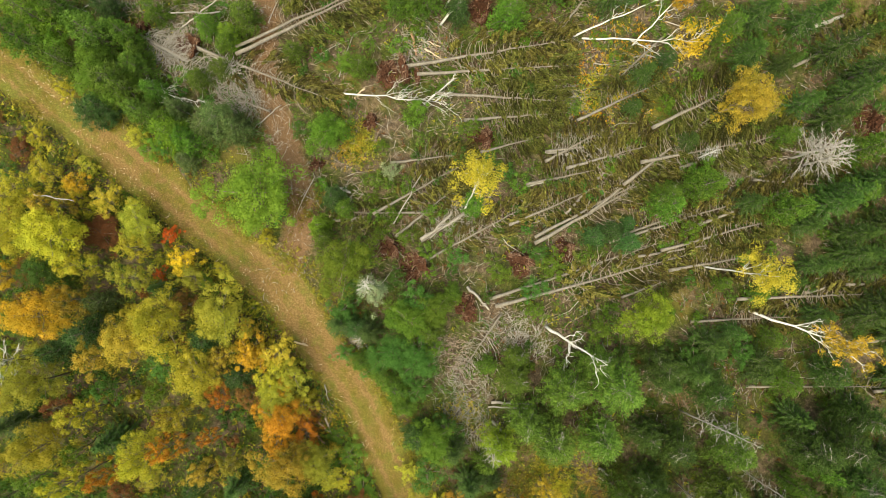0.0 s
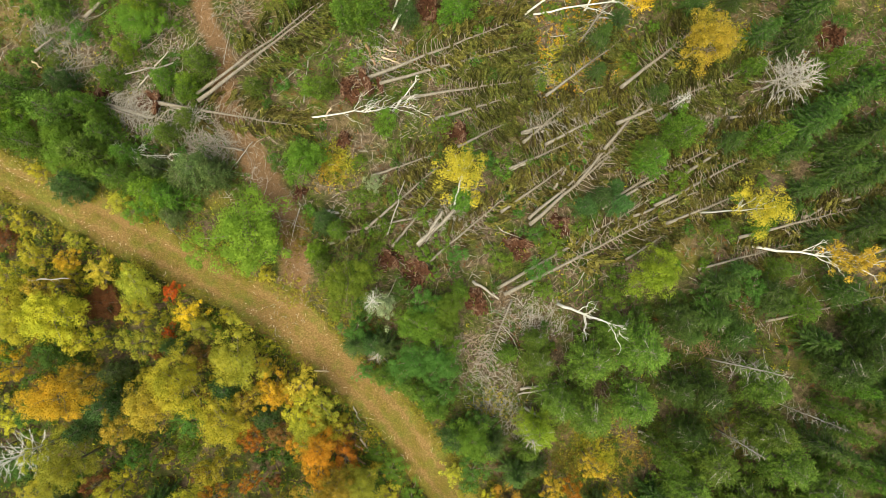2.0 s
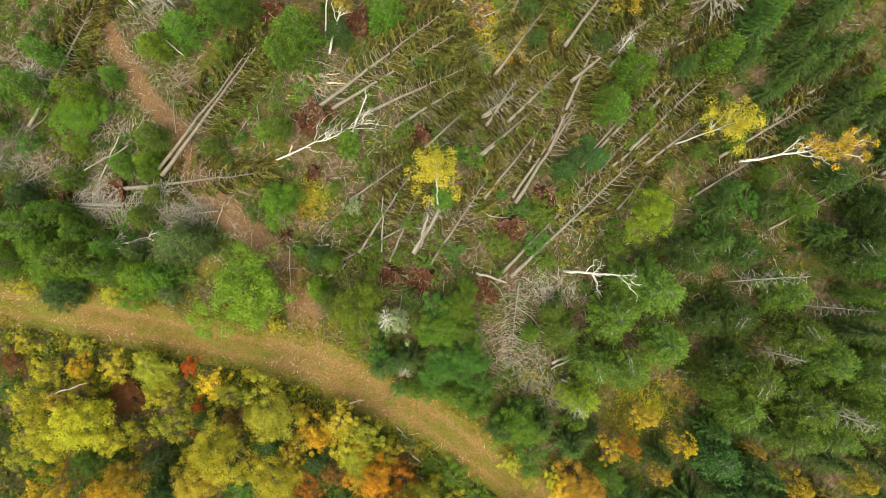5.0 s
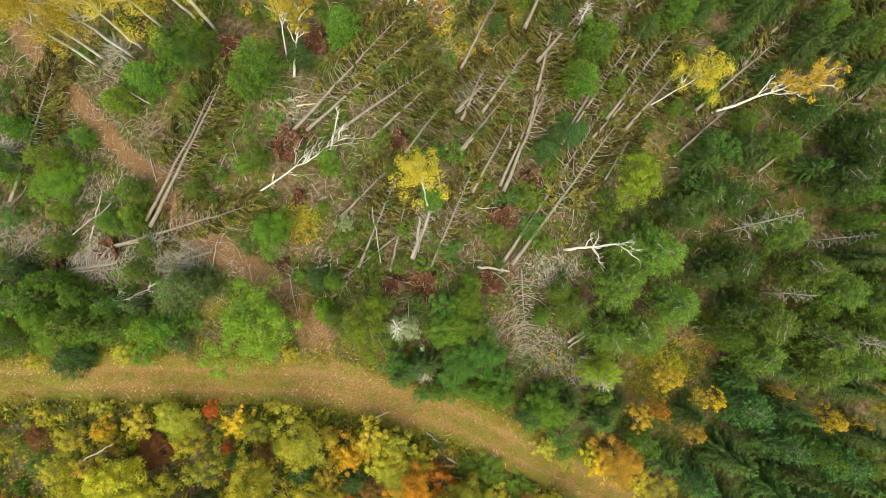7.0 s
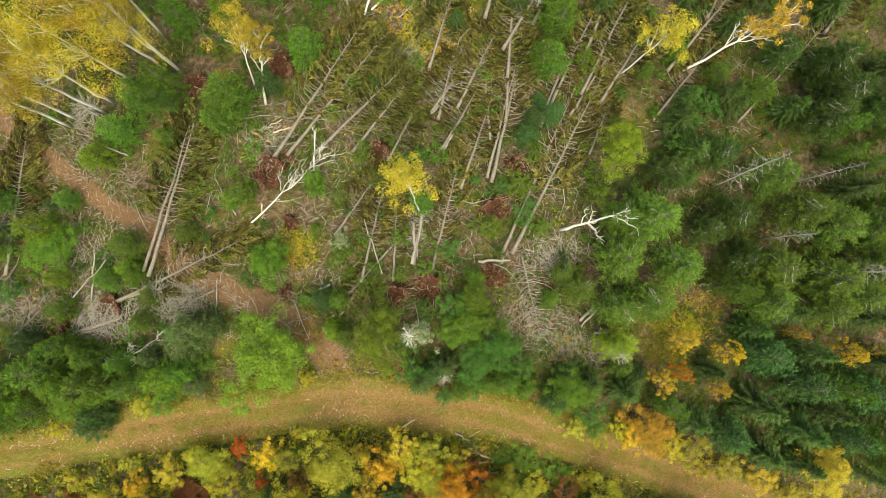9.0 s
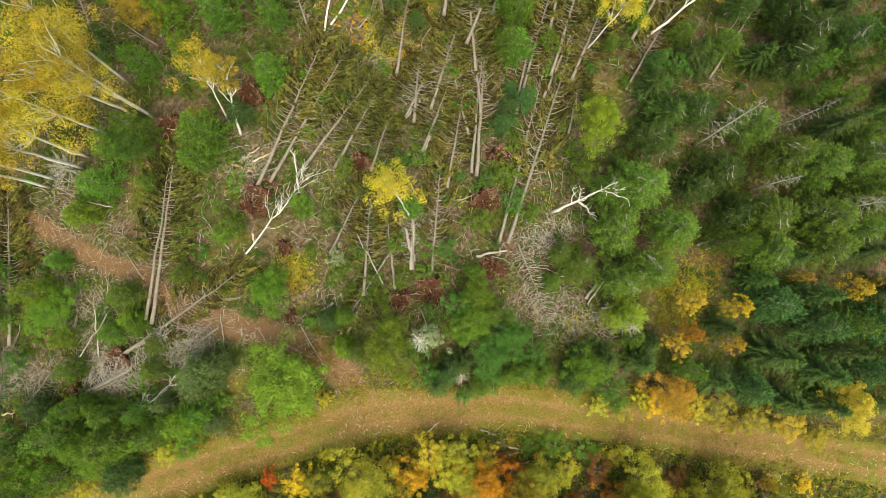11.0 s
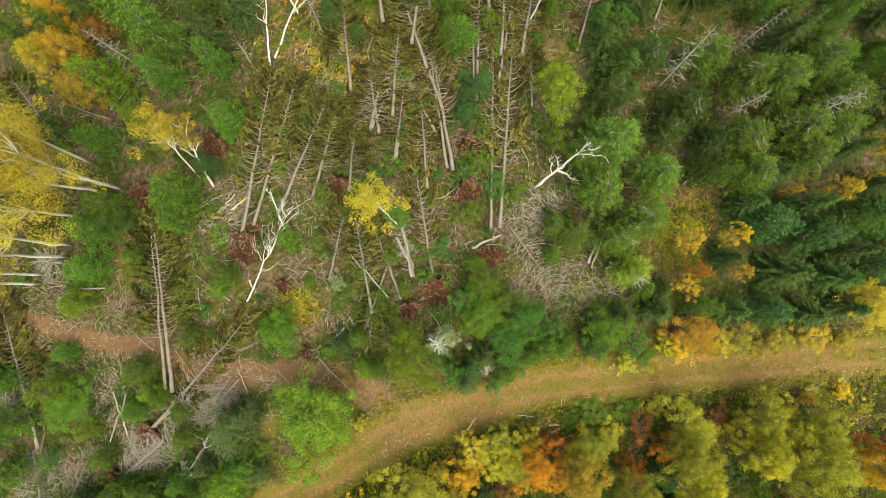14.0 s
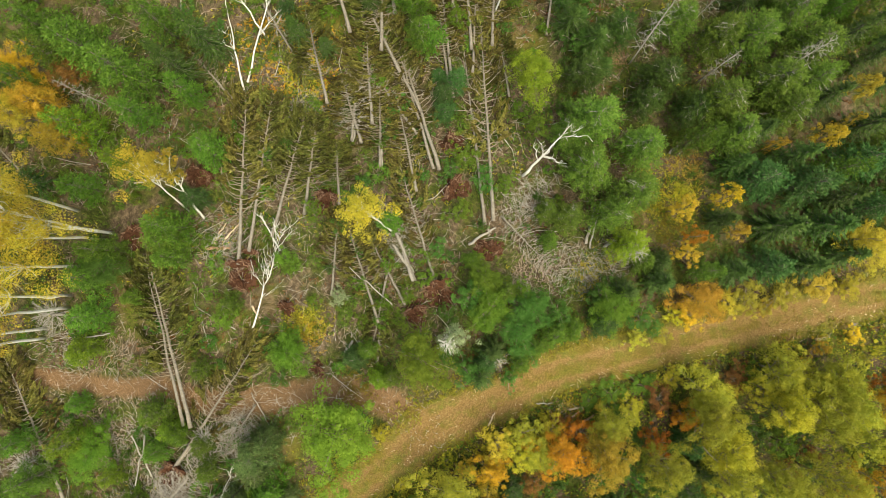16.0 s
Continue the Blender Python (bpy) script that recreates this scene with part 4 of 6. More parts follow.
def brush_heap(x, y, r, material, label, count=170, long=1.5, seed=1, spread=0.75, curve=0.2):
    """A heap of broken branches, joined, since they cannot be told apart."""
    global rng
    rng = np.random.default_rng(1000 + seed)
    sh = Shape()
    lie = rng.uniform(0, 6.28)
    for k in range(count):
        a, d = rng.uniform(0, 6.28), r * math.sqrt(rng.uniform())
        p = np.array([math.cos(a) * d, math.sin(a) * d, rng.uniform(0.03, 0.45) * (1.2 - d / r)])
        a, L = lie + rng.normal() * spread, long * rng.uniform(0.3, 1.0) ** 1.5 * 1.5
        w = np.array([math.cos(a), math.sin(a), rng.uniform(-0.1, 0.2)]) * L * (0.6 if material is SPLINTERS else 1)
        side = np.array([-w[1], w[0], 0]) * rng.uniform(-curve, curve)
        sh.tube([p - w / 2, p - w * 0.2 + side * 0.75, p + w * 0.2 + side * 0.8, p + w * 0.5], np.array([0.026, 0.021, 0.015, 0.006]) * rng.uniform(0.35, 1.0), 3)
    ob = new("brushwood_heap", sh.mesh("brushwood_heap", material))
    ob.matrix_world = Matrix.Translation((x, y, float(ground_z(x, y))))
    return tagged(ob, label, "brushwood", "", "stuff")


OPEN = []


class ShrubMass:
    """Undergrowth shrubs too many to count, joined by hue."""

    def __init__(self):
        self.shapes = {}

    def add(self, x, y, r, h, hue):
        global rng
        rng = np.random.default_rng(int(abs(x * 71 + y * 37) * 10))
        leaf = self.shapes.setdefault(hue, Shape())
        z0 = float(ground_z(x, y))
        for k in range(9):
            ang, rad = k * 2.4 + rng.uniform(0, 1), r * rng.uniform(0.1, 0.95)
            leaf_ball(leaf, np.array([x + math.cos(ang) * rad, y + math.sin(ang) * rad, z0 + h * rng.uniform(0.3, 0.9)]), r * rng.uniform(0.22, 0.42), 30, 0.12, 0.8)
        PLACED.append((x, y, "shrub"))

    def build(self):
        for hue, leaf in self.shapes.items():
            tagged(new("%s_brush" % hue, leaf.mesh("brush", LEAF[hue])), "%s undergrowth of low shrubs between the trees" % HUE_WORDS[hue], "undergrowth", kind="stuff")


MASS = ShrubMass()


def dry_grass(x, y, r, hue, seed):
    """A patch of low dry growth that stays open."""
    OPEN.append((x, y, r))
    q = np.random.default_rng(seed)
    n = int(120 * r * r)
    a = q.uniform(0, 6.28, n)
    d = r * np.sqrt(q.uniform(0, 1, n)) * q.uniform(0.6, 1.4, n) * (1 + 0.35 * np.sin(2 * a + seed) + 0.25 * np.sin(3 * a + 2 * seed))
    leaf_stuff("dry_grass", "patch of low dry autumn grass and herbs", "grass", hue, x + np.cos(a) * d, y + np.sin(a) * d, 0.15, 0.12, seed, 5)


def free_spot(x, y, gap):
    return all((x - a) ** 2 + (y - b) ** 2 > c * c for a, b, c in OPEN) and all((x - a) ** 2 + (y - b) ** 2 > gap * gap for a, b, n in PLACED if n != "fallen_spruce")


def fill(seed, tries, region, gap, plant):
    """Random plants where a region still has room."""
    r = random.Random(seed)
    xs, ys = [p[0] for p in region], [p[1] for p in region]
    for k in range(tries):
        x, y = r.uniform(min(xs), max(xs)), r.uniform(min(ys), max(ys))
        if inside(region, np.array(x), np.array(y)) and distance_to(ROAD, np.array(x), np.array(y)) > 2.4 and distance_to(SKID, np.array(x), np.array(y)) > 1.7 and free_spot(x, y, gap):
            plant(r, round(x, 2), round(y, 2))


# ---- fallen spruces in the clearing ----
windthrow(-1.84, 9.89, 6.83, 18.22, 2.9, "half", plate=1.3)
windthrow(7.19, 14.2, 17.32, 24.17, 4.0, "half", double=True)
windthrow(4.76, 8.6, 18.95, 18.05, 3.4, "pole")
windthrow(5.38, 8.12, 22.01, 17.9, 3.8, "half")
windthrow(9.1, 17.36, 14.08, 26.83, 3.6, "brown")
windthrow(13.25, 15.99, 25.04, 23.53, 3.8, "brown")
windthrow(17.64, 16.46, 27.82, 22.54, 4.0, "brown")
windthrow(25.02, 14.23, 37.39, 18.15, 3.9, "brown")
windthrow(21.78, 11.32, 30.97, 14.36, 3.4, "brown")
windthrow(27.86, 7.27, 41.08, 10.88, 2.7, "pole")
windthrow(-7.79, 25.78, 5.8, 32.2, 4.5, "brown", plate=1.2)
windthrow(-6.42, 25.55, 6.62, 30.12, 4.1, "brown", plate=0.8)
windthrow(-4.46, 24.36, 6.52, 26.76, 4.1, "brown")
windthrow(-21.84, 23, -10.52, 33.31, 4.9, "brown", double=True)
windthrow(-25.59, 22.72, -12.75, 21.41, 3.8, "half", plate=1.0)
windthrow(-30.91, 22.63, -21.15, 20.6, 3.1, "bare", plate=1.0)
windthrow(8.07, 21.12, 14.99, 25.31, 4.0, "brown")
windthrow(6.04, 22.08, 12.59, 24.89, 4.0, "bare")
windthrow(5.15, 18.89, 10.87, 21.88, 3.6, "brown")
windthrow(10.97, 17.88, 16.13, 24.86, 3.9, "brown")
windthrow(13.14, 21.02, 19.82, 29.96, 3.9, "brown")
windthrow(-6.83, 12.93, -0.1, 19.58, 3.6, "brown")
windthrow(-4.43, 11.58, -0.11, 17.81, 2.9, "half")
windthrow(-2.19, 11.7, 2.49, 17.52, 2.2, "bare")
windthrow(6.09, 7.67, 3.61, 0.48, 2.7, "bare")
windthrow(-6.61, 17.55, 0.17, 20.42, 2.7, "half")
windthrow(-32.11, 29.63, -23.61, 40.14, 4.0, "brown")
windthrow(-29.6, 22.1, -21.93, 19.56, 2.9, "bare")
windthrow(-17.67, 19.05, -22.89, 19.61, 2.9, "bare")
windthrow(-2.78, 14.19, -10.23, 12.11, 2.7, "brown")
windthrow(6.19, 21.21, 10.6, 25.47, 4.0, "brown")
windthrow(15.62, 11.75, 20.19, 15.02, 2.9, "brown")
windthrow(15.95, 15.47, 23.83, 19.06, 3.4, "brown")
windthrow(13.67, 16.55, 20.36, 21.13, 3.4, "brown")
windthrow(4.31, 32.22, 7.14, 39.25, 2.5, "half")
windthrow(-9.82, 44.49, -7.73, 50.95, 2.7, "half")
windthrow(24.62, 34.9, 31.53, 40.9, 3.6, "half")
windthrow(13.47, 34.88, 9.22, 28.02, 2.9, "half")
windthrow(23.82, 24.49, 30.96, 25.94, 3.4, "brown")
windthrow(-34.93, 24.85, -29.57, 26.09, 2.7, "bare")
windthrow(14.23, 26.39, 21.54, 32.99, 4.5, "brown")
windthrow(14.05, 23.3, 22.93, 27.76, 4.5, "brown")
windthrow(17.46, 23.74, 25.97, 29.63, 4.1, "brown")
windthrow(20.13, 19.42, 28.14, 25.16, 3.9, "brown")
windthrow(18.79, 15.01, 26.34, 18.6, 4.0, "brown")
windthrow(30.51, 16.25, 38.29, 20.91, 3.9, "brown")
windthrow(7.92, 25.4, 14.48, 31.02, 3.8, "brown")
windthrow(-1.49, 22.79, 6.78, 25.82, 4.0, "brown")
windthrow(0.65, 20.58, 5.42, 23.4, 3.4, "brown")
windthrow(4.67, 15.12, 11.26, 20.47, 3.6, "brown")

# root plates and soil pits
lone_root_plate(-4.66, 10.48, 40, 1.03)
lone_root_plate(0.55, 21.86, 10, 1.03)
lone_root_plate(6.48, 12.31, 80, 1.12)
lone_root_plate(9.98, 14.3, 120, 0.86)
lone_root_plate(3.05, 7.32, 0, 1.03)
lone_root_plate(-9.3, 20.65, 30, 0.69)
lone_root_plate(-26.11, 23.17, 60, 0.77)
lone_root_plate(-30.79, 23.41, 20, 0.77)
lone_root_plate(32.35, 32.24, 0, 1.12)
lone_root_plate(-2.72, 32.78, 90, 0.95)
lone_root_plate(-12.78, 15.85, 0, 0.6)
lone_root_plate(-2.49, 32.38, 0, 0.95)
lone_root_plate(-8.92, 25.07, 150, 1.03)
lone_root_plate(9.79, 14.35, 90, 0.86)
lone_root_plate(-9.77, 35.19, 60, 1.03)
lone_root_plate(0.56, 21.57, 30, 0.95)

# single stems, logs and pale fallen birches
white_stem(-12.71, 22.26, -4.27, 23.64, 0.085, "white fallen birch stem with forked bare limbs over the skid trail", "", 0.8, seed=1, arms=17, spread=0.13)
white_stem(10.09, 7.6, 13.63, 6.48, 0.14, "bleached white dead stem with crooked bare limbs", "", 4.1, seed=2, arms=9, spread=0.28)
white_stem(5.77, 32.56, 11.37, 36.91, 0.1, "white birch stem fallen across the clearing", "", 0.8, seed=3, arms=3)
white_stem(6.52, 32.61, 16.6, 34.79, 0.09, "long pale birch stem with thin bare limbs", "gold", 0.98, seed=4)
white_stem(10.78, 32.92, 13.71, 38.32, 0.08, "leaning pale birch stem with golden leaves", "gold", 2.05, seed=5)
white_stem(26.58, 13.59, 32.48, 12.74, 0.13, "crooked white birch leaning out with amber leaves at its end", "amber", 4.1, seed=6, arms=12)
white_stem(-29.8, 18.28, -24.1, 18.13, 0.07, "pale bare branch fallen over the young firs", "", 0.98, seed=7, arms=10)
white_stem(-5.66, 30.52, -2.81, 33.55, 0.12, "leaning birch stem below a thin yellow crown", "yellow", 4.1, seed=8)
white_stem(-5.18, 23.38, -3.28, 25.81, 0.09, "short white forked stem broken by the wind", "", 1.0, seed=9, arms=4)
log("log", 24.06, 37.82, 28.02, 40.68, 0.24, DEAD, "thick pale broken trunk lying on the ground")
log("log", 5.18, 18.9, 8.3, 20.48, 0.17, DEAD, "pale snapped spruce stub")
log("log", 6.06, 22.2, 9.7, 22.81, 0.15, DEAD, "pale snapped spruce stub")
log("log", -2.28, 11.89, 0.73, 15.11, 0.19, DEAD, "pale peeled broken trunk")
log("log", -1.64, 12.31, -0.34, 14.97, 0.16, DEAD, "grey broken trunk beside the peeled one")
log("log", 2.65, 9.1, 5.01, 7.68, 0.13, DEAD, "pale peeled log beside a root pit")
log("log", 7.32, 0.07, 10.79, 0.84, 0.13, DEAD, "grey fallen log lying in brushwood")
log("log", -10.04, 11.5, -7.53, 12.51, 0.13, BARK, "short sawn log with a pale cut end")
log("log", 7.74, -1.46, 9.53, -2.46, 0.13, DEAD, "grey fallen log lying in brushwood")
log("log", 17.69, -2.93, 19.87, -3.58, 0.12, DEAD, "grey fallen log in the grass gap")
log("log", -6.11, -5.04, -4.79, -6.68, 0.09, RAW, "pale split log beside the track")
log("log", -6.75, -5.48, -5.46, -6.12, 0.1, RAW, "pale split log beside the track")
log("log", -6.95, -6.53, -5.53, -7.13, 0.1, REDLOG, "reddish split log beside the track")
log("log", -10.47, 0.52, -9.21, 0.51, 0.08, RAW, "broken branch on the track")
log("log", -6.9, -2.27, -6.16, -3.66, 0.05, DEAD, "thin grey pole beside the track")
log("log", -32.91, 7, -29.15, 7.4, 0.06, DEAD, "thin pale leaning stem in the autumn wood", 4.1, 4.92)
log("log", -7.89, 29.28, -6.13, 28.48, 0.12, DEAD, "short broken pole in the slash")
log("log", -7.22, 28.69, -5.16, 28.65, 0.07, RAW, "pale split pole in the slash")
log("log", -6.47, 28.09, -4.64, 27.64, 0.09, RAW, "fresh split trunk in the slash")
log("log", -7.89, 29.14, -6.98, 27.33, 0.13, REDLOG, "broken log in the slash")
log("log", -3.4, -14.92, -4.54, -18.16, 0.05, DEAD, "thin pale dead stem among the autumn trees", 3.28, 4.1)
log("log", 8.94, -21.25, 9.68, -22.27, 0.12, RAW, "pale sawn log at the edge of the track")
log("log", 11.31, -23.52, 11.67, -23.78, 0.09, BARK, "short brown stump at the edge of the track")
log("boulder", 21.82, 0.4, 22.45, 0.28, 0.22, STONE, "pale grey boulder in a gap between spruces", category="boulder")
log("log", -24.16, 26.49, -27.39, 24.5, 0.08, DEAD, "thin pale pole standing in the slash", 0.2, 2.46)
log("log", -19.22, 34.52, -17.64, 32.47, 0.07, DEAD, "thin pale stem caught in young firs", 1.0, 1.64)
log("log", -19.22, 16.85, -17.1, 19.94, 0.06, DEAD, "thin grey stem over the skid trail")
log("log", 17.93, -3.66, 20.13, -4.52, 0.05, DEAD, "grey leaning stem beside a grass gap")
log("log", 7.15, -0.38, 10.34, 0.91, 0.08, DEAD, "grey leaning trunk in the spruces", 0.2, 2.46)
white_stem(-24.41, 17.01, -27.82, 18.05, 0.07, "pale lichen-grey branch leaning over young firs", "", 1.31, seed=11, arms=12, spread=0.28)
log("log", -29.65, 22.3, -26.05, 21.49, 0.16, DEAD, "grey trunk in splintered brushwood")
log("log", -24.58, 22.6, -22.74, 22.32, 0.13, DEAD, "pale broken trunk at a root pit")
log("log", -27.39, 24.22, -24.19, 26.82, 0.07, DEAD, "thin pale pole propped in the slash", 0.2, 2.05)
log("log", -36.84, 25.81, -35.91, 25.22, 0.08, RAW, "pale stick in the grass")
log("log", -4.87, 12.59, -3.69, 17.33, 0.06, DEAD, "thin grey stem across the fallen spruces", 0.9, 0.98)
log("log", -10.38, 14.33, -9.25, 14.24, 0.16, DEAD, "grey weathered stump beside the skid trail")
log("log", -10.71, 11.77, -10.11, 11.79, 0.08, RAW, "fresh broken wood splinter")
log("log", -10.53, 23.32, -11.14, 22.19, 0.1, RAW, "fresh broken splinters of a birch")

# dead standing trees
dead_tree(-5.48, 7.06, 4.5, 1.3, "whitish spiky dead top with a fan of twigs", WHITE)
dead_tree(-21.93, 21.71, 1.8, 1.6, "grey dead sapling with a fan of curved boughs")
windthrow(-36.2, 26.4, -32.6, 30.0, 3.6, "bare")
dead_tree(23.19, 3.71, 12.0, 1.5, "dead grey standing spruce with bare twigs", tip=(0.11, 0.04))
dead_tree(26.81, 27.33, 6.6, 2.6, "dead silvery tree with a fan of bare twigs", DEAD)
dead_tree(28.14, 27.14, 5.7, 2.2, "dead silvery tree with a fan of bare twigs", DEAD)
dead_tree(-31.66, -6.43, 9, 2.2, "white dead tree with a fan of bare branches", WHITE)
dead_tree(-4.91, 2.51, 2.5, 1.2, "small dead grey sapling")
dead_tree(19.04, 25.27, 4.1, 1.0, "small bleached dead tree in the clearing", WHITE)
dead_tree(-30.27, 33.58, 2.5, 2.0, "dead grey tree with a fan of boughs")
dead_tree(24.21, -2.19, 8.0, 1.2, "dead grey spruce pole with broken twigs")
dead_tree(27.31, -7.54, 9.8, 1.6, "dead grey spruce pole with broken twigs")
dead_tree(-18.51, 37.61, 3.3, 2.0, "grey dead sapling with a fan of twigs")
dead_tree(-0.78, 42.01, 8.2, 1.0, "dead grey spruce pole with broken twigs")
dead_tree(8, -3.18, 5.7, 1.4, "pale dead spruce top")
dead_tree(28.13, 0.69, 10.0, 1.0, "dead grey spruce pole with broken twigs", tip=(0.15, 0.03))

# birches
standing_birch(-10.48, 36.83, 13.5, (-0.064, 0.167), "yellow", "white-stemmed birch with a thin yellow crown", 4.4)
standing_birch(-11.25, 37.48, 13.5, (-0.090, 0.104), "yellow", "white-stemmed birch with a thin yellow crown", 4.4)
standing_birch(-14.29, 38.27, 13.5, (-0.031, -0.102), "yellow", "white-stemmed birch with a thin yellow crown", 4.4)
standing_birch(-16.86, 37.72, 13.5, (0.053, 0.001), "yellow", "white-stemmed birch with a thin yellow crown", 4.4)
standing_birch(-17.86, 37.36, 13.5, (0.007, 0.054), "yellow", "white-stemmed birch with a thin yellow crown", 4.4)
standing_birch(-20.29, 38.28, 13.5, (0.047, 0.028), "yellow", "white-stemmed birch with a thin yellow crown", 4.4)
standing_birch(-21.13, 38.05, 13.5, (0.075, -0.003), "yellow", "white-stemmed birch with a thin yellow crown", 4.4)
standing_birch(-10.11, 40.67, 13.5, (0.140, 0.014), "yellow", "white-stemmed birch with a thin yellow crown", 4.4)
standing_birch(-10.46, 37.1, 13.5, (0.067, 0.127), "yellow", "white-stemmed birch with a thin yellow crown", 4.4)
standing_birch(21.72, 16.22, 9, (0.280, 0.148), "yellow", "white-stemmed birch with a yellow crown", 2.9)
leafy_tree(19.41, 29.25, 7.4, 4.8, "yellow", "in the clearing")
standing_birch(0.62, 15.28, 6.6, (0.431, 0.417), "yellow", "half-broken birch with a yellow top", 3.4)
standing_birch(-5.73, 31.94, 8.2, (0.585, 0.284), "yellow", "leaning white birch with a thin yellow crown", 2.9)

# ---- autumn wood beyond the track ----
leafy_tree(-24.45, -8.79, 6.4, 3.1, "olive")
leafy_tree(-27.06, -12.37, 7, 4.7, "olive")
leafy_tree(-16.96, -9.61, 5.8, 2.8, "orange")
leafy_tree(-21.28, -12.91, 6.6, 2.2, "orange")
leafy_tree(-19, -10.73, 6.4, 3.6, "olive")
leafy_tree(-14.46, -8.37, 3.8, 1.7, "orange")
leafy_tree(-13.93, -11.03, 5.1, 2.8, "yellow")
leafy_tree(-17.5, -7.09, 6.4, 3.1, "olive")
leafy_tree(-28.36, -7.24, 7, 4.3, "turning")
leafy_tree(-31.41, -6.48, 5.1, 2.8, "lime")
leafy_tree(-23.11, -13.68, 8.2, 3.1, "olive")
conifer_tree(-28.12, -4.71, 5.8, 3.6, "bluefir")
conifer_tree(-14.58, -12.41, 4.4, 2.8, "bluefir")
conifer_tree(-22.18, -10.82, 5.1, 3.7, "fir")
conifer_tree(-11.36, -11.76, 4.4, 3.2, "fir")
conifer_tree(-30.19, -11.6, 5.1, 3.7, "fir")
leafy_tree(2.21, -24.49, 8.5, 3.5, "turning")
leafy_tree(-6.36, -12.7, 7, 3.8, "turning")
leafy_tree(-2.9, -20.53, 7.8, 4, "turning")
leafy_tree(-1.28, -24.26, 8.5, 4, "lime")
leafy_tree(-4.68, -17.02, 7.8, 3.6, "lime")
leafy_tree(0.62, -27.65, 7.8, 3.1, "gold")
conifer_tree(-5.34, -16.51, 5.7, 3.2, "fir")
conifer_tree(-6.99, -15.28, 5.7, 3.2, "bluefir")
leafy_tree(-31.22, 8.42, 3.2, 2.5, "gold")
leafy_tree(-28.53, 7.82, 3.2, 2.8, "yellow")
leafy_tree(-33.91, 8.89, 2.9, 3.2, "olive")
leafy_tree(-25.34, 6.58, 3.2, 3.7, "turning")
leafy_tree(-22.90, 6.61, 1.9, 1.8, "red")
leafy_tree(-21.10, 4.73, 3.2, 2.7, "gold")
leafy_tree(-19.88, 3.74, 3.2, 3.1, "turning")
leafy_tree(-32.04, 6.57, 5, 3.2, "yellow")
leafy_tree(-33.74, 4.3, 6, 4.5, "olive")
leafy_tree(-30.42, 3.95, 6, 5.4, "olive")
leafy_tree(-28.18, 2.29, 5, 3.1, "olive")
leafy_tree(-28.75, 4.88, 1.2, 4.3, "rust")
leafy_tree(-24.68, 4.74, 4, 2.7, "olive")
leafy_tree(-24.05, 2.42, 5, 3.3, "turning")
leafy_tree(-22.66, 3.2, 2, 1.3, "red")
leafy_tree(-16.21, 1.77, 4.7, 5.2, "lime")
leafy_tree(-22.26, -2.12, 6.5, 4.7, "yellow")
leafy_tree(-20.03, -0.29, 7, 5.0, "olive")
conifer_tree(-16.95, -0.87, 5, 3.5, "bluefir")
leafy_tree(-13.54, -0.87, 4.0, 3.5, "gold")
leafy_tree(-15.07, -1.47, 5, 2.6, "yellow")
conifer_tree(-13.61, -3.05, 4.5, 3.1, "bluefir")
leafy_tree(-11.15, -2.49, 3.6, 3.2, "olive")
leafy_tree(-9.82, -2.93, 3.2, 2.3, "gold")
leafy_tree(-10.01, -3.99, 3.6, 3.7, "turning")
leafy_tree(-8.28, -4.13, 2.5, 2.8, "olive")
leafy_tree(-12.56, -4.4, 3, 2.5, "rust")
leafy_tree(-34.6, -0.26, 6.5, 3.2, "gold")
leafy_tree(-29.47, -1.76, 7, 4.9, "gold")
leafy_tree(-27.98, -0.42, 6, 3.1, "yellow")
leafy_tree(-33.88, 0.52, 2, 3.2, "rust")
conifer_tree(-26.32, -0.14, 5, 2.6, "greygreen")
conifer_tree(-26.15, -2.71, 6, 4.0, "bluefir")
leafy_tree(-31.5, 1.12, 4, 3.6, "bluegreen")
conifer_tree(-22.06, 2.13, 4, 2.7, "fir")
leafy_tree(-17.01, -3.57, 6, 4.6, "olive")
leafy_tree(-7.06, -5.8, 2.6, 3.1, "orange")
leafy_tree(-19.00, 3.45, 1.4, 1.8, "green")
leafy_tree(-18.34, 4.89, 1.0, 1.6, "olive")
leafy_tree(-35.31, 7.05, 5, 2.9, "olive")
leafy_tree(-37.25, 10.28, 1.5, 2.6, "rust")
leafy_tree(-20.05, 1.26, 1.5, 3.1, "rust")
leafy_tree(-36.24, 3.01, 5, 3.4, "turning")
leafy_tree(-24.95, -4.46, 6, 3.4, "yellow")
leafy_tree(-11.07, -0.37, 3.6, 3.2, "yellow")
leafy_tree(-9.59, -1.70, 3.6, 3.5, "turning")
leafy_tree(-12.69, -1.10, 4.0, 2.9, "gold")
leafy_tree(-7.56, -5.16, 1.6, 2.9, "rust")
leafy_tree(-9.49, -5.15, 4.5, 3.7, "orange")
leafy_tree(-9.16, -6.95, 4, 3.1, "orange")
leafy_tree(-5.76, -7.90, 4.3, 4.1, "turning")
leafy_tree(-7.61, -8.33, 6.5, 4.4, "yellow")
leafy_tree(-1.98, -11.19, 2, 3.1, "rust")
leafy_tree(-1.94, -13.39, 3, 3.2, "orange")
leafy_tree(-4.71, -11.99, 3, 2.7, "orange")
leafy_tree(0.51, -13.59, 5.0, 4.5, "lime")
leafy_tree(-1.15, -14.15, 7, 4.5, "turning")
leafy_tree(-2.39, -16.22, 7, 4.5, "olive")
leafy_tree(2.49, -16.28, 1.4, 2.8, "rust")
leafy_tree(4.83, -18.15, 5.4, 4.2, "lime")
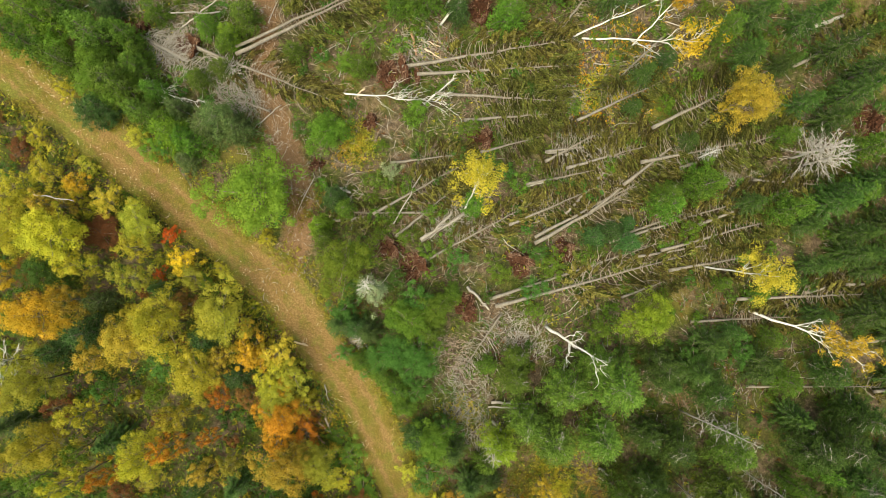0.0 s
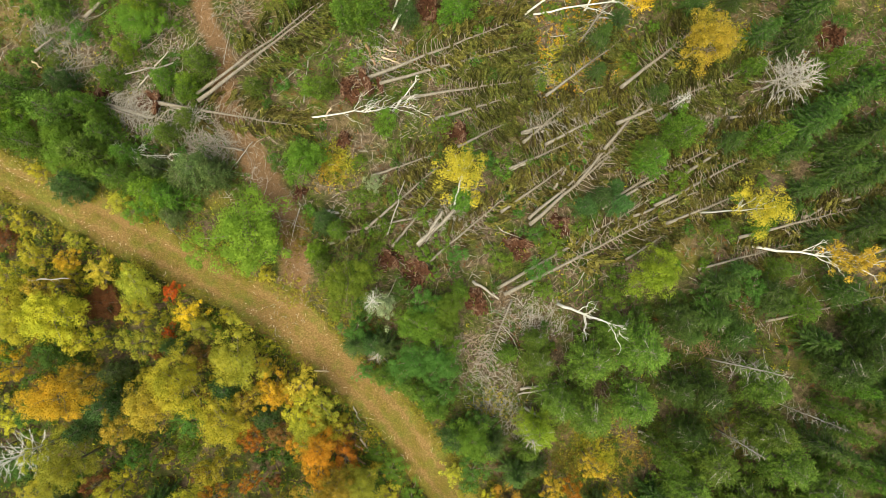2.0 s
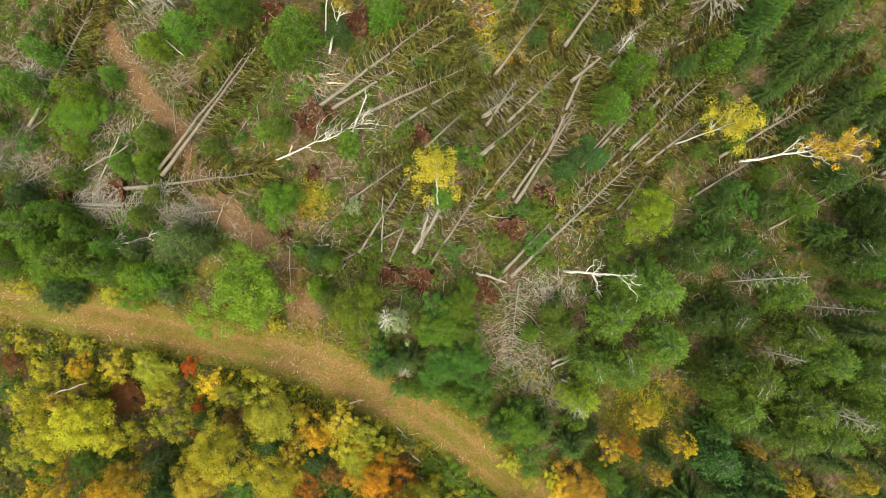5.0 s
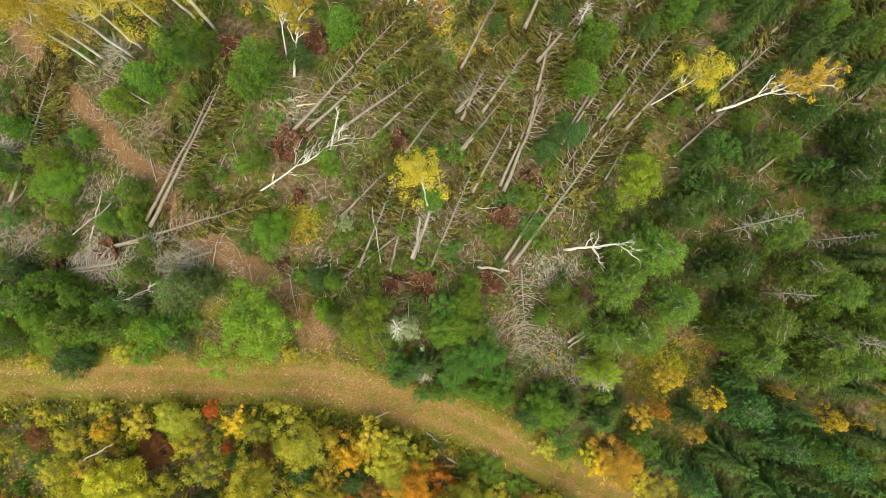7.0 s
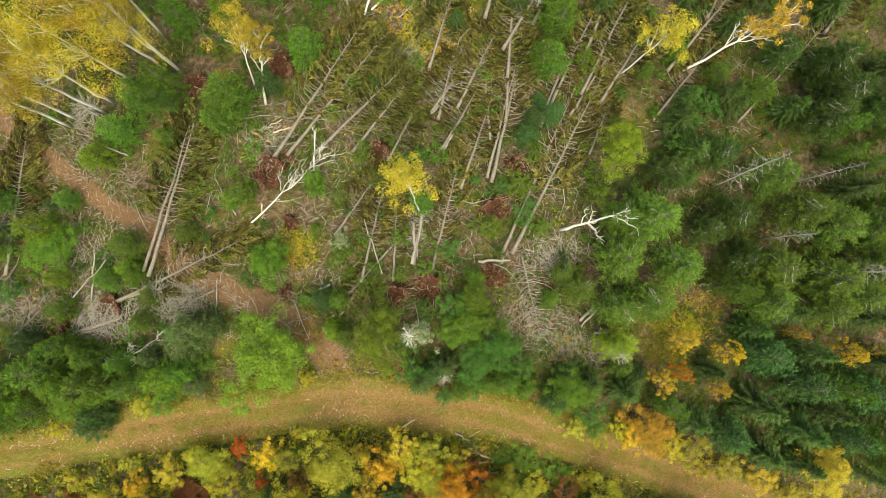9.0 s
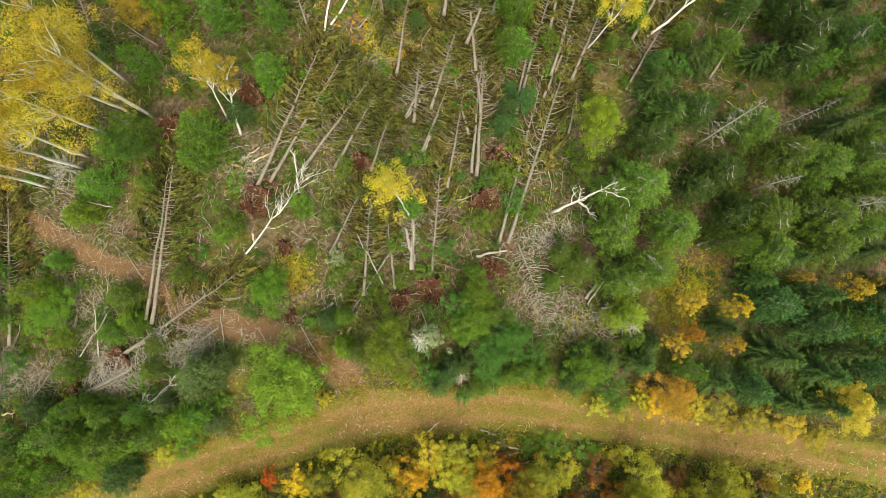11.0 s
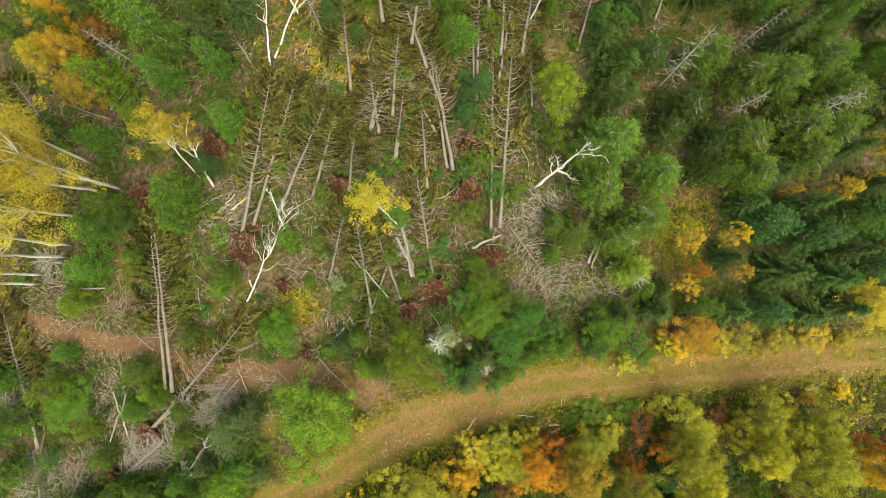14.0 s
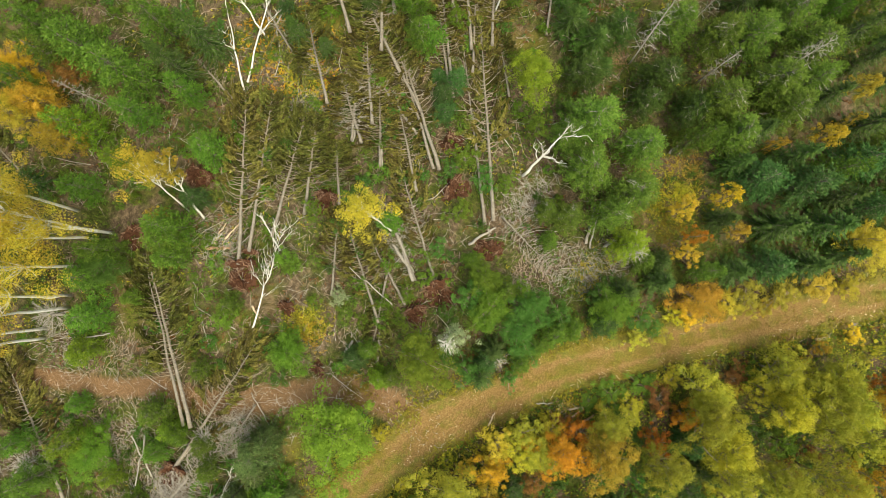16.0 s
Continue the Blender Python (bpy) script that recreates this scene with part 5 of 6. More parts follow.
leafy_tree(5.49, -20.33, 5.4, 3.2, "lime")
leafy_tree(4.01, -21.33, 8, 4.9, "turning")
leafy_tree(2.25, -18.82, 7, 4.0, "olive")
leafy_tree(6.80, -22.39, 5.8, 3.9, "turning")
leafy_tree(4.79, -23.13, 8, 4.3, "turning")
leafy_tree(7.54, -25.89, 6, 2.6, "orange")
leafy_tree(6.15, -26.79, 7, 3.6, "gold")
leafy_tree(-1.55, -9.78, 0.9, 3.0, "green")
leafy_tree(-3.32, -7.67, 0.9, 3.3, "green")
leafy_tree(0.14, -11.48, 0.9, 2.5, "olive")
leafy_tree(-4.60, -6.28, 0.7, 2.2, "green")
leafy_tree(3.74, -17.44, 0.9, 2.5, "green")
leafy_tree(3.09, -17.74, 4, 3.0, "olive")
leafy_tree(-3.41, -9.50, 1.4, 2.7, "olive")
conifer_tree(-3.95, -14.39, 5, 2.9, "bluefir")
leafy_tree(-9.79, -3.1, 3, 2.5, "turning")

# golden trees along the track
leafy_tree(17.33, -19, 5.6, 3, "yellow", "beside the track")
leafy_tree(12.98, -4.92, 5.6, 2.2, "amber", "beside the track")
leafy_tree(15.19, -7.72, 6.3, 1.9, "gold", "beside the track")
leafy_tree(11.55, -6.91, 5.6, 1.8, "orange", "beside the track")
leafy_tree(13.27, -9.73, 5.6, 1.8, "amber", "beside the track")
leafy_tree(9.9, -6.98, 4.8, 2.2, "amber", "beside the track")
leafy_tree(23.38, -12.79, 6.3, 2.3, "amber", "beside the track")
leafy_tree(20.94, -9.38, 5.6, 1.1, "amber", "beside the track")
leafy_tree(28.23, -13.43, 6.3, 2.3, "yellow", "beside the track")
leafy_tree(25.94, -14.11, 4.8, 1.1, "amber", "beside the track")
leafy_tree(-31.38, 7.48, 2.1, 2.2, "olive", "beside the track")
leafy_tree(-34.87, 15.96, 2.1, 1.9, "olive", "beside the track")
leafy_tree(-27.81, 13.93, 2.1, 2.2, "lime", "beside the track")
leafy_tree(-15.03, 8.58, 1.4, 1.5, "olive", "beside the track")
leafy_tree(7.29, -10.32, 3, 4.2, "amber", "beside the track")
leafy_tree(5.44, -10.05, 2.4, 2.7, "gold", "beside the track")
leafy_tree(2.99, -8.78, 1.4, 2.2, "lime", "beside the track")
leafy_tree(2.19, -7.38, 1.3, 2.1, "lime", "beside the track")
leafy_tree(9.28, -13.72, 2.2, 3.2, "lime", "beside the track")
leafy_tree(10.71, -16.4, 2, 3.2, "lime", "beside the track")
leafy_tree(12.7, -18.42, 2.2, 3.2, "yellow", "beside the track")
leafy_tree(17.4, -19.9, 4, 4.3, "yellow", "beside the track")
leafy_tree(8.24, -12.49, 2, 2.5, "yellow", "beside the track")
leafy_tree(13.95, -21.22, 1.6, 2.5, "olive", "beside the track")
leafy_tree(5.28, -9.08, 1.8, 2.0, "olive", "beside the track")
leafy_tree(9.47, -16.1, 1, 1.8, "yellow", "beside the track")

# ---- dark fir stand ----
# open grassy gaps
dry_grass(17.38, -5.06, 1.85, "straw", 70)
dry_grass(36.84, -12.23, 2.04, "grass", 71)
dry_grass(-6.03, -5.39, 1.67, "amber", 72)
dry_grass(19.44, -4.64, 1.2, "straw", 73)
dry_grass(15.11, -5.6, 1.3, "olive", 74)
dry_grass(14.47, -4.81, 2.78, "olive", 75)
dry_grass(12.08, -6.22, 2.31, "grass", 76)
dry_grass(-10.07, 17.93, 1.94, "grass", 77)
dry_grass(-9.7, 19.31, 1.39, "grass", 78)
dry_grass(-9.7, 18.59, 1.67, "olive", 79)
dry_grass(-10.17, 17.94, 1.39, "amber", 80)
dry_grass(9.65, 28.73, 2.78, "olive", 81)
dry_grass(-12.79, 11.89, 1.85, "grass", 82)
dry_grass(5.22, -1.39, 1.67, "olive", 83)
dry_grass(25.24, 31.61, 1.85, "olive", 84)
conifer_tree(18.1, -9.61, 6.6, 5.1, "bluefir")
conifer_tree(19.3, -13.09, 7.2, 5.1, "bluefir")
conifer_tree(15.55, -12.99, 6.6, 5.1, "fir")
conifer_tree(17.33, -16.45, 6.6, 4.7, "fir")
conifer_tree(23.04, -16.16, 7.2, 5.1, "bluefir")
conifer_tree(18.55, -7.48, 5.9, 3.2, "fir")
conifer_tree(21.16, -7.38, 7.2, 4.1, "fir")
conifer_tree(21.01, -11.21, 7.2, 4.1, "fir")
conifer_tree(13.8, -16.59, 5.2, 4.3, "fir")
conifer_tree(12.31, -13.94, 5.2, 4.3, "bluefir")
conifer_tree(10.64, -11.71, 4.6, 3.8, "fir")
conifer_tree(20.13, -18.76, 6.6, 4.2, "bluefir")
conifer_tree(16.15, -19.13, 5.2, 3.8, "fir")
conifer_tree(26.08, -15.48, 7.2, 4.1, "fir")
conifer_tree(26.43, -11.3, 7.2, 4.1, "fir")
conifer_tree(31.19, -13.26, 7.2, 3.2, "fir")
conifer_tree(23.68, -18.33, 6.6, 3.7, "fir")
conifer_tree(13.99, -8.8, 5.2, 3.2, "fir")
conifer_tree(19.93, -16.3, 6.6, 3.7, "fir")

# ---- green strip between track and clearing ----
leafy_tree(-16.4, 11.6, 6.1, 7.5, "bright", "beside the track junction")
leafy_tree(-7.63, 7.94, 5.7, 4.9, "bright")
leafy_tree(-1.41, 4.85, 4.1, 4, "green")
leafy_tree(-12.07, 18.02, 4.5, 3.6, "green")
leafy_tree(0.39, 6.98, 3.3, 3.8, "green")
conifer_tree(-20.88, 16.92, 4.9, 4.5, "greygreen")
conifer_tree(-32.51, 20.82, 7.4, 5.1, "spruce")
conifer_tree(-29.6, 17.44, 6.6, 5.1, "spruce")
conifer_tree(-24.08, 19.97, 3.3, 2.9, "spruce")
leafy_tree(-4.97, 6.58, 3.7, 3, "silver", "beside the track")
conifer_tree(-36.99, 20.84, 8.2, 4.5, "fresh")
conifer_tree(-38.35, 19.03, 8.2, 4.1, "young")
conifer_tree(-34.36, 18.04, 6.6, 3.7, "young")
conifer_tree(-30.71, 15.41, 4.9, 3.2, "bluefir")
conifer_tree(-27.18, 15.8, 5.7, 3.7, "spruce")
conifer_tree(-24.42, 14.63, 5.7, 4.2, "fresh")
conifer_tree(-28.93, 19.34, 4.9, 3.8, "spruce")
conifer_tree(-23.14, 14.57, 4.9, 3.8, "young")
conifer_tree(-19.33, 16.61, 4.9, 3.2, "greygreen")
conifer_tree(-27.26, 17.96, 4.1, 2.8, "young")
conifer_tree(-10.28, 13.35, 3.3, 2.9, "bluefir")
conifer_tree(-10.77, 10.74, 3.3, 2.6, "fresh")
conifer_tree(-9.14, 12.7, 2.9, 2.4, "young")
conifer_tree(-10.28, 9.89, 3.3, 2.4, "spruce")
conifer_tree(-24.67, 24.57, 3.3, 2.9, "young")
conifer_tree(-22.58, 24.29, 3.3, 2.9, "fresh")
conifer_tree(-25.04, 17.1, 4.1, 2.8, "greygreen")
conifer_tree(-30.64, 21.83, 4.9, 3.2, "young")
conifer_tree(-36.14, 22.57, 7.4, 3.6, "spruce")
conifer_tree(-29.14, 24.4, 4.1, 2.8, "young")
conifer_tree(-6.87, 3.26, 3.9, 3.2, "fir", "beside the track")
conifer_tree(-4.41, 3.2, 3.9, 3.5, "fir", "beside the track")
leafy_tree(-2.08, 1.98, 3.7, 4.3, "bluegreen", "in the thicket")
conifer_tree(-4.25, 0.79, 3.5, 2.8, "young", "beside the track")
conifer_tree(-0.89, -0.66, 3.9, 3.2, "young", "beside the track")
leafy_tree(0.29, 2.11, 3.3, 3.8, "bluegreen", "in the thicket")
conifer_tree(-2.63, 0.26, 3.5, 2.8, "spruce", "beside the track")
conifer_tree(0.57, 4.59, 3.9, 2.8, "spruce", "beside the track")
leafy_tree(-1.1, 7.04, 2.9, 3.4, "bluegreen", "in the thicket")
conifer_tree(1.51, 8.25, 3.5, 2.4, "young", "beside the track")
conifer_tree(0.4, -1.86, 3.1, 2.8, "young", "beside the track")
leafy_tree(2.91, -3.74, 4.1, 4.3, "green", "in the thicket")
conifer_tree(4.96, -4.21, 4.8, 3.6, "fir", "beside the track")
conifer_tree(7.04, -6.5, 4.8, 3.6, "fir", "beside the track")
leafy_tree(3.68, -6.58, 3.3, 3.4, "bluegreen", "in the thicket")
conifer_tree(7.95, -4.49, 3.9, 3.2, "young", "beside the track")
conifer_tree(-2.54, 5.17, 3.5, 2.4, "young", "beside the track")

# young trees in the clearing
leafy_tree(-5.34, 22.19, 2.5, 2.6, "green", "among the fallen trunks")
leafy_tree(-0.83, 22.1, 2, 2, "green", "among the fallen trunks")
leafy_tree(-1.45, 10.86, 1.6, 1.9, "green", "among the fallen trunks")
leafy_tree(4.69, 11.07, 2, 2.4, "green", "among the fallen trunks")
leafy_tree(9.01, 12.52, 2, 2.8, "green", "among the fallen trunks")
leafy_tree(19.04, 18.51, 2.9, 2.3, "green", "among the fallen trunks")
leafy_tree(-12.04, 24.83, 2.5, 2.8, "green", "among the fallen trunks")
leafy_tree(-6.41, 16.98, 1.6, 1.9, "silver", "among the fallen trunks")
leafy_tree(14.12, 8.36, 3.3, 2.8, "green", "among the fallen trunks")
conifer_tree(20.22, 34.25, 4.9, 3.9, "fir")
conifer_tree(23.55, 34.59, 4.1, 2.9, "fir")
conifer_tree(18.67, 22.19, 6.6, 4.2, "young")
conifer_tree(16.56, 19.96, 5.7, 3.7, "young")
conifer_tree(1.33, 15.94, 4.4, 2.9, "young")
conifer_tree(13.75, 32.26, 3.3, 2.1, "bluefir")
conifer_tree(-16.91, 24.47, 3.3, 2.4, "spruce")
conifer_tree(28.88, 33.1, 7.4, 4.1, "fir")
conifer_tree(26.83, 36.22, 8.2, 4.1, "fir")
conifer_tree(30.93, 28.88, 7.4, 3.6, "young")
conifer_tree(26.24, 22.38, 6.6, 4.2, "young")
conifer_tree(29.68, 23.81, 6.6, 4.2, "fir")
conifer_tree(29.49, 35.06, 8.2, 3.6, "fir")
conifer_tree(29.88, 18.61, 5.7, 2.8, "fir")
conifer_tree(-9.48, 30.54, 5.7, 3.2, "spruce")
conifer_tree(-4.39, 31.29, 4.1, 2.8, "bluefir")
conifer_tree(0.19, 32.39, 4.9, 3.2, "spruce")
conifer_tree(11.69, 16, 3.3, 2.8, "bluefir")
conifer_tree(14.57, 16.31, 3.3, 2.8, "bluefir")
conifer_tree(22.3, 7.41, 5.7, 4.2, "fir")
conifer_tree(23.25, 9.99, 4.9, 3.8, "fir")
conifer_tree(27.41, 9.78, 5.7, 3.7, "fir")
conifer_tree(25.02, 11.39, 4.1, 2.8, "fir")
conifer_tree(32.5, 20.29, 6.6, 3.7, "fir")
conifer_tree(24.03, 38.18, 6.6, 4.2, "fir")
conifer_tree(20.04, 37.74, 5.7, 3.7, "fir")
conifer_tree(17.86, 35.82, 4.9, 3.2, "spruce")
conifer_tree(25.78, 31.62, 4.9, 3.2, "fir")
conifer_tree(28.17, 30.71, 5.7, 3.7, "fir")
conifer_tree(24.9, 28.51, 4.1, 2.8, "young")
conifer_tree(30.34, 24.95, 6.6, 3.7, "fir")
conifer_tree(23.41, 22.15, 4.9, 3.2, "fir")
conifer_tree(28.4, 21.59, 4.9, 3.2, "fir")
conifer_tree(32.63, 26.61, 6.6, 3.7, "fir")
conifer_tree(17.4, 26.02, 3.3, 2.8, "fir")
conifer_tree(12.05, 27.53, 3.3, 2.4, "fir")
conifer_tree(34.64, 15.66, 6.6, 3.7, "fir")
conifer_tree(28.47, 16.74, 4.1, 2.8, "fir")
conifer_tree(31.19, 14.61, 4.9, 3.2, "fir")
conifer_tree(-0.25, 32, 4.9, 4, "young")
conifer_tree(-14.3, 36.32, 4.9, 3.8, "young")
conifer_tree(-16.94, 34.46, 4.9, 4, "young")
conifer_tree(-14.12, 32.31, 3.3, 2.6, "spruce")
conifer_tree(-19.7, 33.77, 4.1, 3.8, "fresh")
conifer_tree(-7.25, 31.42, 7.4, 4.3, "young")
conifer_tree(-11.51, 35.83, 6.6, 3.7, "young")
conifer_tree(-5.87, 21.94, 2.5, 2.1, "spruce")
conifer_tree(-11.1, 24.72, 3.3, 2.8, "spruce")
conifer_tree(-21.55, 26.01, 4.1, 3.4, "spruce")
conifer_tree(-22.52, 23.74, 3.3, 2.8, "young")
conifer_tree(-22.43, 21.4, 3.3, 2.8, "spruce")
conifer_tree(-19.75, 16.89, 4.1, 3.8, "greygreen")
conifer_tree(-24.21, 32.27, 2.9, 2.4, "young")
conifer_tree(-28.21, 27.06, 3.3, 2.8, "fresh")
conifer_tree(-30.67, 32.34, 5.7, 4.2, "spruce")
conifer_tree(-28.68, 34.79, 4.9, 3.2, "young")
conifer_tree(-26.54, 30.73, 5.7, 4.2, "fresh")
conifer_tree(-12.22, 18.7, 4.1, 3.8, "spruce")

# saplings and thicket
conifer_tree(-7.05, 9.38, 3.2, 2.7, "young", "in the thicket")
leafy_tree(-3.33, 7.94, 2.2, 2.1, "bluegreen", "in the thicket")
leafy_tree(-3.72, 11.82, 1.6, 1.7, "green", "in the thicket")
leafy_tree(-0.88, 9.38, 1.5, 1.4, "green", "in the thicket")
leafy_tree(-7.02, 4.57, 3, 2.9, "bluegreen", "in the thicket")
conifer_tree(-5.48, 3.34, 3.2, 3.1, "bluefir", "in the thicket")
leafy_tree(1.07, 0.07, 3, 2.8, "bluegreen", "in the thicket")
conifer_tree(1.89, -3.81, 4, 3.6, "bluefir", "in the thicket")
leafy_tree(3.81, -2.49, 3, 2.7, "bluegreen", "in the thicket")
conifer_tree(8.65, -5.97, 3.4, 2.8, "fir", "in the thicket")
leafy_tree(-5.99, 0.95, 2, 2.1, "bluegreen", "in the thicket")
leafy_tree(-6.55, 6.37, 2.5, 2.4, "bluegreen", "in the thicket")
leafy_tree(0.9, 3.25, 2.4, 2.2, "green", "in the thicket")
conifer_tree(6, 3.18, 2.6, 2.4, "young", "in the thicket")
conifer_tree(-33.45, 23.89, 3.4, 3.4, "bluefir", "beside the track")
conifer_tree(-33.39, 21.45, 4.4, 3.9, "spruce", "beside the track")
leafy_tree(-30.7, 17.26, 5, 5, "green", "beside the track")
conifer_tree(-25.8, 15.92, 3.6, 2.9, "young", "beside the track")
leafy_tree(-26.27, 13.47, 2.4, 2.5, "green", "beside the track")
conifer_tree(-31.76, 15.01, 4, 4.1, "bluefir", "beside the track")
leafy_tree(-25.14, 13.97, 2.4, 2.3, "bluegreen", "beside the track")
conifer_tree(-23.12, 13.08, 3, 2.8, "greygreen", "beside the track")
conifer_tree(-22.01, 16.23, 4, 4.3, "greygreen", "beside the track")
conifer_tree(-29.63, 20.71, 3.4, 3, "young", "beside the track")
leafy_tree(-35.73, 18.68, 4, 3.4, "green", "beside the track")
conifer_tree(-32.46, 19.33, 4, 2.8, "young", "beside the track")
leafy_tree(-26.8, 29.51, 3, 4.9, "green", "among the fallen trunks")
leafy_tree(-12.66, 35.63, 3.4, 4, "bluegreen", "among the fallen trunks")
conifer_tree(-8.53, 31.67, 5, 4.8, "spruce", "among the fallen trunks")
leafy_tree(-32.24, 27.96, 2, 2.4, "bluegreen", "among the fallen trunks")
leafy_tree(19.06, 23.24, 4, 3.3, "green", "among the fallen trunks")
conifer_tree(13.09, 16.8, 2.4, 3, "bluefir", "among the fallen trunks")
conifer_tree(14.42, 17.9, 1.8, 1.9, "bluefir", "among the fallen trunks")
leafy_tree(26.22, 10.08, 3, 2.8, "bluegreen", "among the fallen trunks")
leafy_tree(21.96, 8.34, 3, 2.9, "bluegreen", "among the fallen trunks")
conifer_tree(21.45, 5.72, 3, 2.8, "fir", "among the fallen trunks")
leafy_tree(7.57, 13.43, 1.6, 2.1, "bluegreen", "among the fallen trunks")
leafy_tree(8.17, 10.55, 1.8, 2.4, "bluegreen", "among the fallen trunks")
leafy_tree(8.73, 8.76, 1.6, 1.9, "green", "among the fallen trunks")
leafy_tree(1.22, 11.38, 1.4, 1.9, "bluegreen", "among the fallen trunks")
conifer_tree(37.4, 16.94, 5, 4.2, "young", "among the fallen trunks")

# far corner behind the birches
conifer_tree(2.4, 43.23, 9.8, 5.8, "spruce")
conifer_tree(2.22, 39.61, 9.8, 5.3, "spruce")
conifer_tree(0.78, 45.71, 9, 4.5, "spruce")
conifer_tree(4.67, 37.08, 9, 4, "fir")
conifer_tree(-0.28, 38.02, 7.4, 3.6, "young")
conifer_tree(7.72, 36.13, 9, 4, "fir")
conifer_tree(-3.36, 42.02, 7.4, 4.6, "fresh")
conifer_tree(2.58, 48.2, 9, 4.5, "young")
conifer_tree(3.2, 35.26, 7.4, 3.2, "young")
conifer_tree(7.29, 39.98, 9, 4, "spruce")
conifer_tree(-4.21, 37.98, 5.7, 3.2, "fresh")
conifer_tree(-7.72, 39.76, 5.7, 3.7, "young")
conifer_tree(-2.07, 47.59, 8.2, 3.6, "spruce")
conifer_tree(12.08, 30.28, 4.9, 2.8, "fir")
leafy_tree(-2.71, 45.97, 5.7, 4.1, "amber", "behind the birches")
leafy_tree(-4.79, 42.72, 5.7, 3.6, "yellow", "behind the birches")
leafy_tree(-4.57, 45.98, 6.6, 3.6, "yellow", "behind the birches")
leafy_tree(0.15, 45.17, 4.1, 3.8, "rust", "behind the birches")
leafy_tree(-0.91, 48.93, 4.9, 3.7, "gold", "behind the birches")
leafy_tree(-6.69, 32.42, 5.7, 1.5, "yellow", "behind the birches")

# ---- tall spruces ----
leafy_tree(17.12, 10.89, 6.1, 4.5, "larch", "beside the fallen spruces")
conifer_tree(16.17, 4.74, 7.6, 5.8, "spruce", old=True)
conifer_tree(12.32, -0.78, 7.1, 5.4, "spruce", old=True)
conifer_tree(12.47, 3.22, 6.6, 5.4, "spruce", old=True)
conifer_tree(8.49, -2.58, 5.6, 4.2, "larch", old=True)
conifer_tree(15.94, 0.35, 7.1, 5, "spruce", old=True)
conifer_tree(8.32, 2.77, 4.6, 3.8, "spruce", old=True)
conifer_tree(8.14, 4.51, 3.5, 2.8, "spruce", old=True)
conifer_tree(10.09, -0.12, 6.1, 4.6, "spruce", old=True)
conifer_tree(22.18, -3.76, 7.6, 5.4, "spruce", old=True)
conifer_tree(25.18, -6.73, 8.1, 5.8, "spruce", old=True)
conifer_tree(28.98, -8.02, 8.1, 5.8, "spruce", old=True)
conifer_tree(27.62, -3.5, 8.1, 5.3, "spruce", old=True)
conifer_tree(26.4, -1.2, 7.6, 4.9, "spruce", old=True)
conifer_tree(23.95, -8.86, 7.1, 5, "spruce", old=True)
conifer_tree(20.49, -6.04, 6.6, 5, "spruce", old=True)
conifer_tree(26.18, 2.36, 7.1, 4.5, "spruce", old=True)
conifer_tree(23.98, 6.24, 6.1, 4.1, "fir", old=True)
conifer_tree(22.26, 1.21, 6.1, 4.6, "fir", old=True)
conifer_tree(19.71, 6.98, 4.6, 4.2, "fir", old=True)
conifer_tree(21.16, -2.39, 5.1, 4.6, "fir", old=True)
conifer_tree(26.7, -9.37, 7.6, 4.4, "spruce", old=True)
conifer_tree(30.92, -5.59, 8.1, 4.9, "spruce", old=True)
conifer_tree(22.84, 7.36, 4.6, 4.2, "fir", old=True)
conifer_tree(19.98, 1.21, 4.6, 3.8, "fir", old=True)
conifer_tree(16.17, 20.56, 5.6, 3.2, "spruce", old=True)
conifer_tree(14.52, 5.92, 5.6, 4.2, "spruce", old=True)
conifer_tree(34.44, 5.12, 7.6, 4.9, "fir", old=True)
conifer_tree(36.45, 2.54, 7.6, 4.9, "fir", old=True)
conifer_tree(32.25, 3.97, 7.1, 5, "fir", old=True)
conifer_tree(35.42, 7.57, 7.1, 4.5, "fir", old=True)
conifer_tree(32.74, 10.3, 5.6, 3.6, "fir", old=True)
conifer_tree(33.71, 26.72, 6.6, 3.9, "fir")
conifer_tree(35.96, 24.07, 7.4, 4.1, "fir")
conifer_tree(32.28, 21.99, 5.7, 3.7, "fir")
conifer_tree(36.26, 20.79, 6.6, 3.7, "fir")
conifer_tree(35.9, 28.26, 7.4, 4.1, "young")
conifer_tree(31.94, 25.46, 4.9, 3.2, "young")
conifer_tree(34.63, 23.5, 5.7, 3.2, "fir")
conifer_tree(34.26, 19.33, 4.9, 3.2, "fir")
conifer_tree(-34.1, 33.46, 4.1, 4.3, "young")
conifer_tree(-34.77, 30.15, 4.1, 3.8, "spruce")
conifer_tree(37.96, 14.88, 5.7, 4, "fir")
conifer_tree(40.03, 14.43, 6.6, 3.9, "spruce")
conifer_tree(35.93, 17.13, 5.7, 3.5, "fir")
conifer_tree(39.31, 11.35, 5.7, 3.7, "fir")
conifer_tree(28.15, 11.84, 3.3, 2.8, "young")
conifer_tree(27.92, 8.64, 4.1, 3.4, "fir")
conifer_tree(30.16, 8.66, 4.1, 3.4, "young")
conifer_tree(24.14, 9.39, 3.3, 2.8, "fir")
conifer_tree(35.96, 7.51, 4.9, 3.8, "young")
conifer_tree(31.25, 5.95, 4.9, 3.8, "fir")
conifer_tree(26.31, 14.83, 3.3, 2.4, "young")
conifer_tree(23.4, 15.21, 2.5, 2.1, "young")
windthrow(35.39, 13.28, 44.53, 16.44, 4.1, "brown")
windthrow(33.69, 17.92, 39.71, 19.61, 4.3, "brown")
